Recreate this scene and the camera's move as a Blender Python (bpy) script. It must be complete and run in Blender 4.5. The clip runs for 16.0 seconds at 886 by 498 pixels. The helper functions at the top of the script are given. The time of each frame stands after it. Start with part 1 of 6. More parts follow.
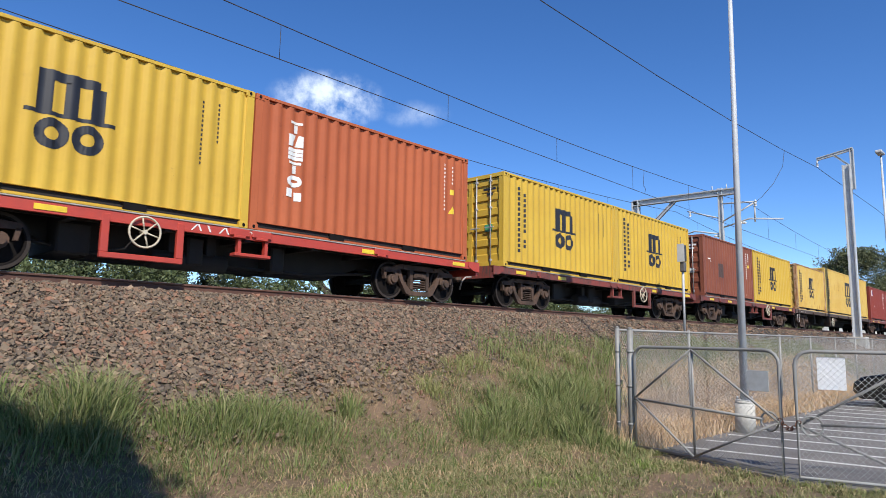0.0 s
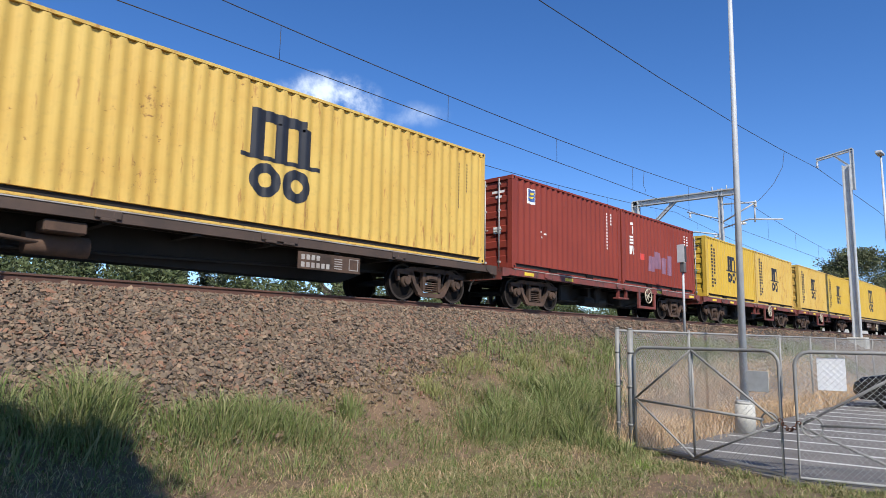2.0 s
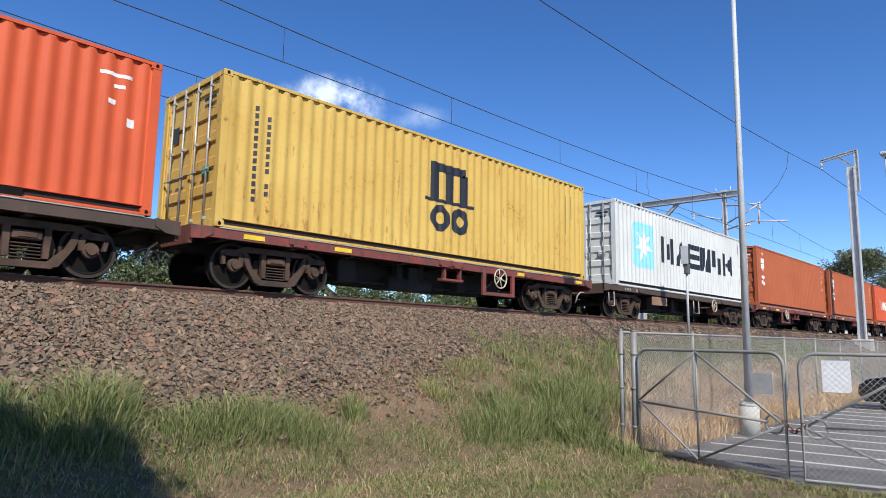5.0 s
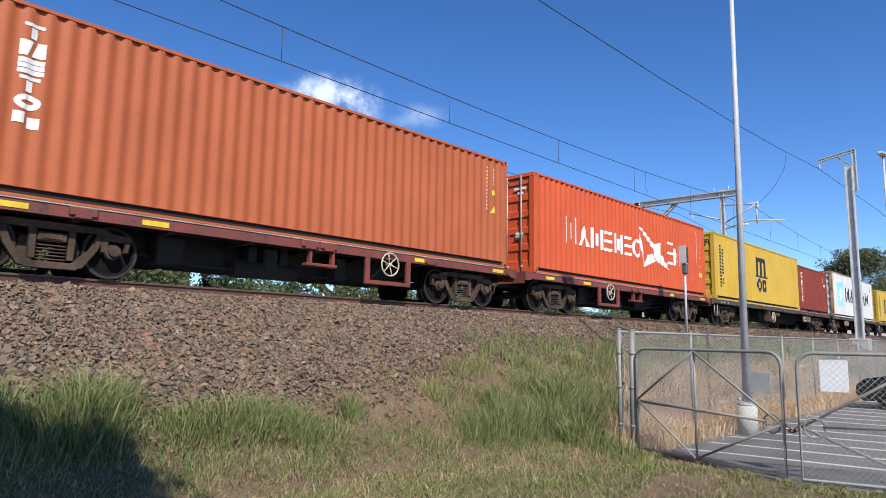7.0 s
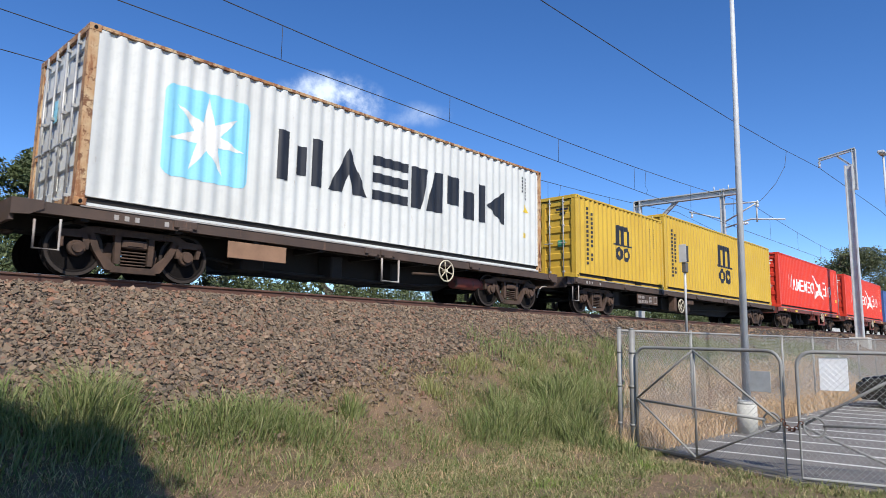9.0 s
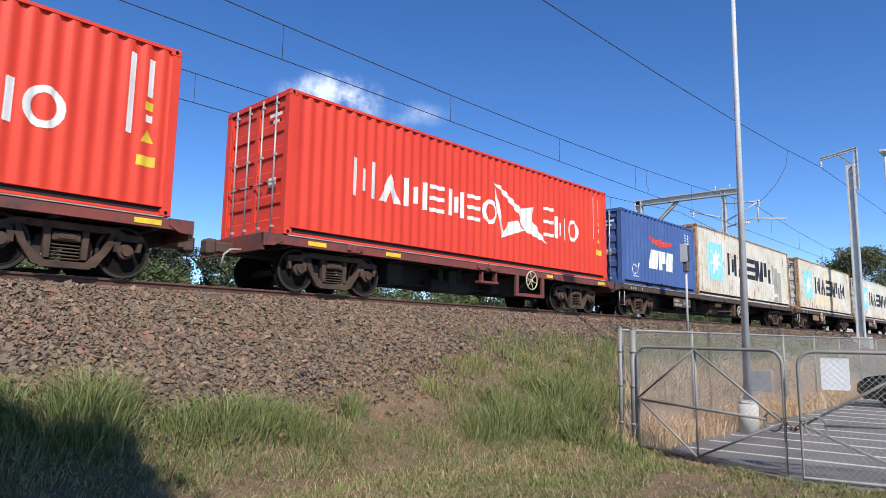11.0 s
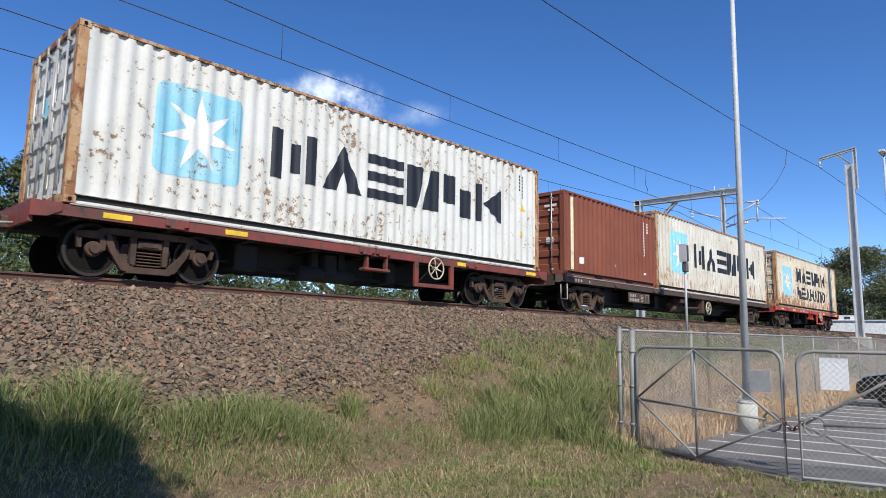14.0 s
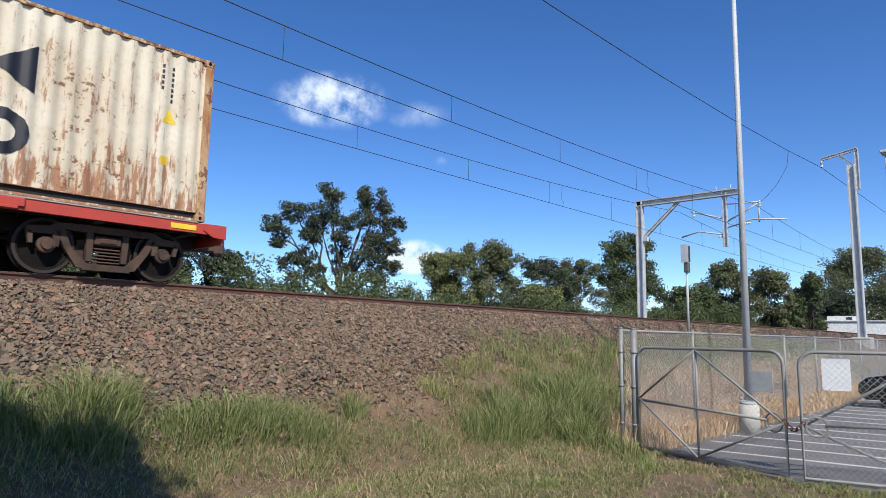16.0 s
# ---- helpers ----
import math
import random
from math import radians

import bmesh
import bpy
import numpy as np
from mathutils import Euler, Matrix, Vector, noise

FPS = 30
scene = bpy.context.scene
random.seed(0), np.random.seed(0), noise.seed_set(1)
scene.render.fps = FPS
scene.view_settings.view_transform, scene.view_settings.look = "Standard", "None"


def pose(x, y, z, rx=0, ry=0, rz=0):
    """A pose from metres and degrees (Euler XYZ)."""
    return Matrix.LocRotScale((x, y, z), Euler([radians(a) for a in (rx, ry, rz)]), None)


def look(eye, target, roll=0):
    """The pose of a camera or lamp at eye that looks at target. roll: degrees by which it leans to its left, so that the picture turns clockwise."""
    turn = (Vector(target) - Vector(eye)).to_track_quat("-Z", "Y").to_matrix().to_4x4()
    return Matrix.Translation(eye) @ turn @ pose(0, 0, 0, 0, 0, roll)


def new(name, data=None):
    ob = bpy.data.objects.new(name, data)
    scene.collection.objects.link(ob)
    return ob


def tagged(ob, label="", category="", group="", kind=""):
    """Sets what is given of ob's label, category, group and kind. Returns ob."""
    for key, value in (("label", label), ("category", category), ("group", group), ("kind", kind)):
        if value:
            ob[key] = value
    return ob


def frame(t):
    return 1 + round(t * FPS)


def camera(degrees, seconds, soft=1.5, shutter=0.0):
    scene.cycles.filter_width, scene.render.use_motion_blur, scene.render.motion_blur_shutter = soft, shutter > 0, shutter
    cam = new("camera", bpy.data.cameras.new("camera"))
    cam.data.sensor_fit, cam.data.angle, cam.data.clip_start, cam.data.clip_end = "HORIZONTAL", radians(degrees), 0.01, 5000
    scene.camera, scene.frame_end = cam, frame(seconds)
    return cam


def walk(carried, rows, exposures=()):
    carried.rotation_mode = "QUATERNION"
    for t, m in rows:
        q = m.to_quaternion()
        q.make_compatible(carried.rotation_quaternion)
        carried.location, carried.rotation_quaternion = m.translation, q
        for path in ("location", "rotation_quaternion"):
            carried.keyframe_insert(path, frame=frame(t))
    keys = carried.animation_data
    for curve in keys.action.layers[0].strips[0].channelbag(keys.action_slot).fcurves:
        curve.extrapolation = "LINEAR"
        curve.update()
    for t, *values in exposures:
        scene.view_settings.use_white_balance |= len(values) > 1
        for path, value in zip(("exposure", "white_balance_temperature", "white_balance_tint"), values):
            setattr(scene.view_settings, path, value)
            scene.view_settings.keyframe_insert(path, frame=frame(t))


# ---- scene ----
SPEED, SLOW = 23.1668, 0.0422          # train: metres per second, and half its slowing
SIDE = 10.69                           # near faces of the containers stand at this y
RAIL = 2.55                            # height of the rail tops
BED = 3.61                             # height on which the containers rest
cam = camera(68.1, 16.0, 0.65, 0.02)
YAW, PITCH, ROLL = 46.509, 7.718, 0.952
SWAY = [(0, -6, -1), (1, -7, -1), (1.5, -7, -1), (2, -6, 0), (2.5, -4, 0), (3, -3, 1), (3.5, -1.5, 2), (4, 0, 2.5), (5.2, 0, 3),
        (6.5, -1, 3), (7, -3, 2), (7.5, -3, 2), (8, -4, 0), (8.5, -4, -0.5), (9, -3, 0), (10.2, -2, -0.5), (11.5, -1, -1), (13, -1, -1),
        (13.5, -1.5, -1), (14, -2.5, -1), (14.5, -2.5, -1), (15, -1, 0), (15.5, 0, 0), (16, 0, 0)]
UNIT = 0.0494                          # degrees for one step of sway

EXPOSURE = [(0, 0.40), (0.5, 0.40), (1, 0.46), (2, 0.41), (3, 0.54), (4, 0.40), (6.5, 0.40), (7, 0.42), (7.5, 0.50), (8.2, 0.44), (9, 0.40), (11.5, 0.38), (12.5, 0.36), (13, 0.33), (14, 0.31), (16, 0.31)]


def aim(dx, dy):
    return pose(0, 0, 1.7, 90 + PITCH + dy * UNIT, 0, -YAW + dx * UNIT) @ pose(0, 0, 0, 0, 0, ROLL)


walk(cam, [(t, aim(a, b)) for t, a, b in SWAY], EXPOSURE)

# ---------------------------------------------------------------- light
SUN = Vector((-0.42, -0.70, 0.78)).normalized()    # towards the sun
world = bpy.data.worlds.new("sky")
scene.world = world
world.use_nodes = True
wt = world.node_tree
for n in list(wt.nodes):
    wt.nodes.remove(n)
w_out = wt.nodes.new("ShaderNodeOutputWorld")
w_bg = wt.nodes.new("ShaderNodeBackground")
w_sky = wt.nodes.new("ShaderNodeTexSky")
w_sky.sky_type = "NISHITA"
w_sky.sun_disc = False
w_sky.sun_elevation = math.asin(SUN.z)
w_sky.sun_rotation = math.atan2(SUN.x, SUN.y)
w_sky.altitude = 0
w_sky.air_density, w_sky.dust_density, w_sky.ozone_density = 0.65, 0.0, 2.2
w_bg.inputs[1].default_value = 0.145
w_xyz = wt.nodes.new("ShaderNodeTexCoord")
# small fair-weather clouds: direction, half widths and weight of each
CLOUDS = [((0.5577, 0.7559, 0.3429), 0.098, 0.048, 1.35), ((0.6568, 0.6788, 0.3283), 0.066, 0.026, 0.48),
          ((0.6905, 0.7130, 0.1215), 0.056, 0.030, 2.4), ((0.6958, 0.6678, 0.2643), 0.020, 0.010, 0.4)]
w_noise = wt.nodes.new("ShaderNodeTexNoise")
w_noise.inputs["Scale"].default_value = 13.0
w_noise.inputs["Detail"].default_value = 9.0
w_noise.inputs["Roughness"].default_value = 0.62
wt.links.new(w_xyz.outputs["Generated"], w_noise.inputs["Vector"])


def w_math(op, a, b):
    n = wt.nodes.new("ShaderNodeMath")
    n.operation = op
    for i, v in enumerate((a, b)):
        if isinstance(v, (int, float)):
            n.inputs[i].default_value = v
        else:
            wt.links.new(v, n.inputs[i])
    return n.outputs[0]


def w_dot(v):
    n = wt.nodes.new("ShaderNodeVectorMath")
    n.operation = "DOT_PRODUCT"
    wt.links.new(w_xyz.outputs["Generated"], n.inputs[0])
    n.inputs[1].default_value = v
    return n.outputs["Value"]


cover = None
for (cx, cy, cz), wide, high, weight in CLOUDS:
    d = Vector((cx, cy, cz)).normalized()
    right = d.cross(Vector((0, 0, 1))).normalized()
    up = right.cross(d)
    u = w_math("DIVIDE", w_dot(right), wide)
    v = w_math("DIVIDE", w_dot(up), high)
    r2 = w_math("ADD", w_math("MULTIPLY", u, u), w_math("MULTIPLY", v, v))
    front = w_math("GREATER_THAN", w_dot(d), 0.5)
    bump = w_math("MULTIPLY", w_math("MULTIPLY", w_math("MAXIMUM", w_math("SUBTRACT", 1.0, r2), 0.0), weight), front)
    cover = bump if cover is None else w_math("MAXIMUM", cover, bump)
cover = w_math("MULTIPLY", cover, w_math("MAXIMUM", w_math("ADD", w_math("MULTIPLY", w_math("SUBTRACT", w_noise.outputs["Fac"], 0.5), 4.2), 0.70), 0.0))
w_ramp = wt.nodes.new("ShaderNodeMapRange")
w_ramp.interpolation_type = "SMOOTHSTEP"
w_ramp.inputs[1].default_value, w_ramp.inputs[2].default_value = 0.06, 1.25
wt.links.new(cover, w_ramp.inputs[0])
w_mix = wt.nodes.new("ShaderNodeMix")
w_mix.data_type = "RGBA"
w_mix.inputs[7].default_value = (5.0, 5.7, 6.7, 1)
wt.links.new(w_ramp.outputs[0], w_mix.inputs[0])
w_hue = wt.nodes.new("ShaderNodeHueSaturation")
w_hue.inputs["Hue"].default_value = 0.507
w_hue.inputs["Saturation"].default_value = 1.25
wt.links.new(w_sky.outputs[0], w_hue.inputs["Color"])
wt.links.new(w_hue.outputs[0], w_mix.inputs[6])
wt.links.new(w_mix.outputs[2], w_bg.inputs[0])
wt.links.new(w_bg.outputs[0], w_out.inputs[0])

lamp = bpy.data.lights.new("sun", "SUN")
lamp.energy, lamp.angle, lamp.color = 4.2, radians(0.53), (1.0, 0.95, 0.87)
sun = new("sun", lamp)
sun.matrix_basis = look((0, 0, 40), Vector((0, 0, 40)) - SUN)


# ---------------------------------------------------------------- materials
def mat(name, color, rough=0.6, metal=0.0, color2=None, scale=4.0, bump=0.0, bump_scale=40.0, streak=None, streak_amount=0.0,
        grime=0.25, island=None, random_tint=0.0, stretch=(1, 1, 1), spec=0.5, low=0.04, spots=0.0):
    """Procedural surface: two-scale colour variation, optional vertical stains (rust) and fine relief."""
    m = bpy.data.materials.new(name)
    m.use_nodes = True
    nt = m.node_tree
    b = nt.nodes["Principled BSDF"]
    b.inputs["Roughness"].default_value, b.inputs["Metallic"].default_value = rough, metal
    b.inputs["Specular IOR Level"].default_value = spec
    L = nt.links.new

    def node(kind, **kw):
        n = nt.nodes.new(kind)
        for k, v in kw.items():
            n.inputs[k].default_value = v
        return n

    def mix(f, a, c, how="MIX"):
        n = nt.nodes.new("ShaderNodeMix")
        n.data_type, n.blend_type = "RGBA", how
        for i, v in ((0, f), (6, a), (7, c)):
            if isinstance(v, (int, float)):
                n.inputs[i].default_value = v
            elif isinstance(v, tuple):
                n.inputs[i].default_value = (*v, 1)
            else:
                L(v, n.inputs[i])
        return n.outputs[2]

    def remap(v, lo, hi, to=1.0):
        n = nt.nodes.new("ShaderNodeMapRange")
        n.inputs[1].default_value, n.inputs[2].default_value, n.inputs[4].default_value = lo, hi, to
        L(v, n.inputs[0])
        return n.outputs[0]

    tc, info = nt.nodes.new("ShaderNodeTexCoord"), nt.nodes.new("ShaderNodeObjectInfo")
    add = nt.nodes.new("ShaderNodeVectorMath")
    add.operation = "MULTIPLY_ADD"
    L(info.outputs["Random"], add.inputs[0])
    add.inputs[1].default_value = (37.0, 11.0, 23.0)
    L(tc.outputs["Object"], add.inputs[2])
    mp = nt.nodes.new("ShaderNodeMapping")
    mp.inputs["Scale"].default_value = stretch
    L(add.outputs[0], mp.inputs[0])
    big = node("ShaderNodeTexNoise", Scale=scale, Detail=5.0, Roughness=0.6)
    L(mp.outputs[0], big.inputs["Vector"])
    fine = node("ShaderNodeTexNoise", Scale=scale * 14, Detail=4.0, Roughness=0.6)
    L(mp.outputs[0], fine.inputs["Vector"])
    color2 = color2 or tuple(x * 0.72 for x in color)
    col = mix(remap(big.outputs["Fac"], 0.35, 0.68), color, color2)
    if island:
        geo = nt.nodes.new("ShaderNodeNewGeometry")
        ramp = nt.nodes.new("ShaderNodeValToRGB")
        ramp.color_ramp.interpolation = "LINEAR"
        ramp.color_ramp.elements[0].color = (*island[0], 1)
        ramp.color_ramp.elements[1].color = (*island[-1], 1)
        for i, c in enumerate(island[1:-1]):
            ramp.color_ramp.elements.new((i + 1) / (len(island) - 1)).color = (*c, 1)
        L(geo.outputs["Random Per Island"], ramp.inputs[0])
        col = mix(0.8, col, ramp.outputs[0])
    if random_tint:
        hsv = nt.nodes.new("ShaderNodeHueSaturation")
        L(remap(info.outputs["Random"], 0.0, 1.0, random_tint), hsv.inputs["Value"])
        n = nt.nodes.new("ShaderNodeMath")
        n.operation = "ADD"
        n.inputs[1].default_value = 1 - random_tint / 2
        L(remap(info.outputs["Random"], 0.0, 1.0, random_tint), n.inputs[0])
        L(n.outputs[0], hsv.inputs["Value"])
        L(col, hsv.inputs["Color"])
        col = hsv.outputs[0]
    if grime:
        dirt = tuple(x * 0.45 + 0.012 for x in color)
        col = mix(remap(fine.outputs["Fac"], 0.52, 0.75, grime), col, dirt)
    if streak:
        m2 = nt.nodes.new("ShaderNodeMapping")
        m2.inputs["Scale"].default_value = (5.5, 5.5, 0.9)
        L(add.outputs[0], m2.inputs[0])
        runs = node("ShaderNodeTexNoise", Scale=1.6, Detail=7.0, Roughness=0.72)
        L(m2.outputs[0], runs.inputs["Vector"])
        sep = nt.nodes.new("ShaderNodeSeparateXYZ")
        L(tc.outputs["Object"], sep.inputs[0])
        down = nt.nodes.new("ShaderNodeMapRange")
        for i, v in ((1, 0.15), (2, 1.1), (3, low), (4, 0.0)):
            down.inputs[i].default_value = v
        L(sep.outputs[2], down.inputs[0])
        total = nt.nodes.new("ShaderNodeMath")
        total.operation = "ADD"
        L(runs.outputs["Fac"], total.inputs[0])
        L(down.outputs[0], total.inputs[1])
        col = mix(remap(total.outputs[0], 0.70 - 0.19 * streak_amount, 0.77 - 0.19 * streak_amount, 0.85), col, streak)
        flecks = node("ShaderNodeTexNoise", Scale=7.0, Detail=6.0, Roughness=0.75)
        L(add.outputs[0], flecks.inputs["Vector"])
        patchy = nt.nodes.new("ShaderNodeMath")
        patchy.operation = "MULTIPLY_ADD"
        patchy.inputs[1].default_value = 0.55
        L(big.outputs["Fac"], patchy.inputs[0])
        L(flecks.outputs["Fac"], patchy.inputs[2])
        col = mix(remap(patchy.outputs[0], 1.03 - 0.15 * streak_amount - 0.2 * spots, 1.07 - 0.15 * streak_amount - 0.2 * spots, 0.9), col, tuple(x * 0.6 for x in streak))
    L(col, b.inputs["Base Color"])
    if bump:
        bn = nt.nodes.new("ShaderNodeBump")
        bn.inputs["Strength"].default_value = 0.6
        bn.inputs["Distance"].default_value = bump
        tx = node("ShaderNodeTexNoise", Scale=bump_scale, Detail=5.0)
        L(tc.outputs["Object"], tx.inputs["Vector"])
        L(tx.outputs["Fac"], bn.inputs["Height"])
        L(bn.outputs[0], b.inputs["Normal"])
    return m


RUST = (0.29, 0.105, 0.035)
PAINT = {
    "yellow": mat("yellow_paint", (0.60, 0.39, 0.05), 0.5, color2=(0.53, 0.33, 0.043), scale=0.7, streak=(0.42, 0.24, 0.05), streak_amount=0.12, grime=0.12, spec=0.3, bump=0.004, bump_scale=2.5),
    "faded": mat("faded_yellow_paint", (0.62, 0.425, 0.11), 0.6, color2=(0.56, 0.35, 0.08), scale=0.7, streak=(0.36, 0.17, 0.05), streak_amount=0.55, grime=0.22, spec=0.3, bump=0.004, bump_scale=2.5),
    "orange": mat("orange_brown_paint", (0.45, 0.118, 0.045), 0.6, color2=(0.38, 0.096, 0.037), scale=0.7, streak=(0.22, 0.06, 0.03), streak_amount=0.2, grime=0.15, spec=0.3, bump=0.004, bump_scale=2.5),
    "brown": mat("oxide_brown_paint", (0.25, 0.080, 0.044), 0.62, color2=(0.195, 0.06, 0.036), scale=0.7, streak=(0.12, 0.045, 0.03), streak_amount=0.3, grime=0.2, spec=0.3, bump=0.004, bump_scale=2.5),
    "maroon": mat("dark_red_paint", (0.245, 0.042, 0.026), 0.6, color2=(0.21, 0.036, 0.023), scale=0.7, streak=(0.13, 0.04, 0.03), streak_amount=0.2, grime=0.15, spec=0.3, bump=0.004, bump_scale=2.5),
    "tangerine": mat("bright_orange_red_paint", (0.62, 0.105, 0.034), 0.55, color2=(0.54, 0.088, 0.03), scale=0.7, streak=(0.3, 0.08, 0.04), streak_amount=0.15, grime=0.12, spec=0.3, bump=0.004, bump_scale=2.5),
    "red": mat("bright_red_paint", (0.72, 0.062, 0.03), 0.5, color2=(0.66, 0.05, 0.03), scale=0.7, streak=(0.3, 0.04, 0.03), streak_amount=0.05, grime=0.08, spec=0.3, bump=0.004, bump_scale=2.5),
    "blue": mat("dull_blue_paint", (0.075, 0.135, 0.33), 0.55, color2=(0.06, 0.105, 0.27), scale=0.7, streak=(0.09, 0.07, 0.08), streak_amount=0.25, grime=0.15, spec=0.3, bump=0.004, bump_scale=2.5),
    "grey": mat("pale_grey_paint", (0.66, 0.665, 0.63), 0.55, color2=(0.56, 0.565, 0.535), scale=0.7, streak=(0.34, 0.20, 0.10), streak_amount=0.15, grime=0.15, spec=0.3, bump=0.004, bump_scale=2.5),
    "spotted": mat("spotted_white_paint", (0.70, 0.70, 0.65), 0.55, color2=(0.60, 0.585, 0.52), scale=0.9, streak=(0.36, 0.20, 0.09), streak_amount=0.3, low=0.07, grime=0.2, spec=0.3, bump=0.004, bump_scale=2.5, spots=0.55),
    "stained": mat("stained_grey_paint", (0.69, 0.675, 0.60), 0.6, color2=(0.54, 0.48, 0.37), scale=0.7, low=0.08, streak=(0.36, 0.17, 0.06), streak_amount=0.62, grime=0.2, spec=0.3, bump=0.004, bump_scale=2.5),
    "rusty": mat("rusty_cream_paint", (0.70, 0.635, 0.495), 0.65, color2=(0.55, 0.45, 0.31), scale=0.8, streak=RUST, streak_amount=0.68, low=0.17, grime=0.3, bump=0.005, bump_scale=2.5, spots=0.2),
}
POST_RUST = mat("rusted_post_paint", (0.38, 0.18, 0.07), 0.75, color2=(0.58, 0.44, 0.26), scale=2.2, streak=(0.24, 0.085, 0.03), streak_amount=0.95, spots=0.3, bump=0.003, bump_scale=30)
INK = mat("navy_black_lettering", (0.018, 0.019, 0.025), 0.5, grime=0.1)
WHITE = mat("white_lettering", (0.82, 0.81, 0.77), 0.5, color2=(0.7, 0.68, 0.62), scale=1.5, grime=0.25)
CREAM = mat("cream_lettering", (0.75, 0.68, 0.45), 0.5, grime=0.2)
SKYBLUE = mat("light_blue_panel_paint", (0.24, 0.62, 0.80), 0.5, color2=(0.30, 0.66, 0.80), scale=1.5, grime=0.15, streak=(0.7, 0.7, 0.68), streak_amount=0.1)
SKYBLUE_WORN = mat("rusted_blue_panel_paint", (0.22, 0.54, 0.68), 0.55, color2=(0.36, 0.62, 0.70), scale=1.5, grime=0.25, streak=(0.30, 0.13, 0.05), streak_amount=0.5, spots=0.25)
WHITE_WORN = mat("rusted_white_paint", (0.80, 0.75, 0.64), 0.55, color2=(0.66, 0.58, 0.44), scale=1.5, grime=0.3, streak=(0.34, 0.16, 0.06), streak_amount=0.5, spots=0.25)
SIGNRED = mat("red_marking", (0.70, 0.07, 0.05), 0.5)
SIGNYEL = mat("yellow_sticker", (0.85, 0.60, 0.04), 0.45, grime=0.1)
GREEN = mat("green_sticker", (0.10, 0.42, 0.22), 0.5)
PATCH = mat("grey_repair_patch", (0.27, 0.25, 0.205), 0.65, color2=(0.40, 0.38, 0.33), scale=1.0)
DARKPATCH = mat("dark_brown_patch", (0.085, 0.045, 0.034), 0.65, color2=(0.06, 0.04, 0.034), scale=2.0)
OCHRE = mat("ochre_repaint_patch", (0.70, 0.56, 0.32), 0.6, color2=(0.71, 0.66, 0.54), scale=1.6)
ROD = mat("galvanised_lock_rod", (0.46, 0.46, 0.45), 0.45, 0.3)
GRAFF = mat("faded_graffiti", (0.26, 0.13, 0.19), 0.6)
DARK = mat("black_rubber_and_shade", (0.012, 0.011, 0.011), 0.9, spec=0.1)
WAGON_RED = mat("dusty_red_wagon_paint", (0.25, 0.048, 0.034), 0.65, color2=(0.12, 0.045, 0.036), scale=1.6, streak=(0.075, 0.052, 0.042), streak_amount=0.75, grime=0.5, spots=0.1)
BRIGHT_RED = mat("fresh_red_frame_paint", (0.48, 0.055, 0.033), 0.55, color2=(0.40, 0.052, 0.036), grime=0.25)
WAGON_BROWN = mat("grimy_brown_wagon_paint", (0.085, 0.054, 0.04), 0.8, color2=(0.055, 0.038, 0.03), scale=1.5, streak=(0.15, 0.085, 0.055), streak_amount=0.4, grime=0.4)
BOGIE = mat("dusty_bogie_steel", (0.105, 0.06, 0.039), 0.9, color2=(0.03, 0.02, 0.015), scale=2.2, grime=0.4, bump=0.003)
UNDER = mat("dark_underframe_steel", (0.022, 0.018, 0.016), 0.85, color2=(0.014, 0.012, 0.011), scale=2.0)
STEEL = mat("worn_wheel_steel", (0.04, 0.03, 0.024), 0.7, 0.0, grime=0.4, spec=0.3)
WHEELFACE = mat("dark_wheel_steel", (0.012, 0.0095, 0.0085), 0.9, grime=0.4, spec=0.15)
DECKEDGE = mat("pale_worn_deck_edge", (0.42, 0.40, 0.37), 0.65, color2=(0.25, 0.2, 0.17), scale=2.0, grime=0.4)
CREAMPAINT = mat("cream_handwheel_paint", (0.62, 0.54, 0.40), 0.55)
GALV = mat("galvanised_steel", (0.52, 0.53, 0.53), 0.6, 0.05, color2=(0.42, 0.43, 0.43), scale=3.0, grime=0.2)
FENCE = mat("dull_galvanised_pipe", (0.29, 0.29, 0.275), 0.6, 0.2, color2=(0.22, 0.21, 0.19), scale=4.0, streak=(0.2, 0.12, 0.07), streak_amount=0.15)
WIRE = mat("dark_copper_wire", (0.045, 0.042, 0.045), 0.6, grime=0)
CONCRETE = mat("weathered_concrete", (0.55, 0.53, 0.47), 0.85, color2=(0.42, 0.40, 0.35), scale=4.0, grime=0.4, bump=0.004, bump_scale=30)
RAILSIDE = mat("rusty_rail_steel", (0.115, 0.05, 0.032), 0.8, color2=(0.075, 0.036, 0.025), scale=2.0, bump=0.001)
RAILTOP = mat("polished_rail_head", (0.5, 0.48, 0.46), 0.3, 0.9, grime=0.1)
ASPHALT = mat("worn_grey_asphalt", (0.165, 0.152, 0.14), 0.9, color2=(0.12, 0.11, 0.10), scale=1.5, grime=0.3, bump=0.006, bump_scale=90)
LINE = mat("worn_white_road_paint", (0.68, 0.67, 0.63), 0.7, color2=(0.5, 0.49, 0.46), scale=6.0, grime=0.5)
BALLAST_STONE = mat("ballast_stone", (0.23, 0.19, 0.165), 0.9, scale=9.0, grime=0.3,
                    island=[(0.074, 0.05, 0.03), (0.154, 0.107, 0.063), (0.185, 0.131, 0.078), (0.228, 0.158, 0.095), (0.09, 0.065, 0.044), (0.164, 0.117, 0.071), (0.276, 0.121, 0.063), (0.127, 0.094, 0.059), (0.318, 0.218, 0.133), (0.201, 0.104, 0.057), (0.104, 0.081, 0.059), (0.191, 0.134, 0.078)])
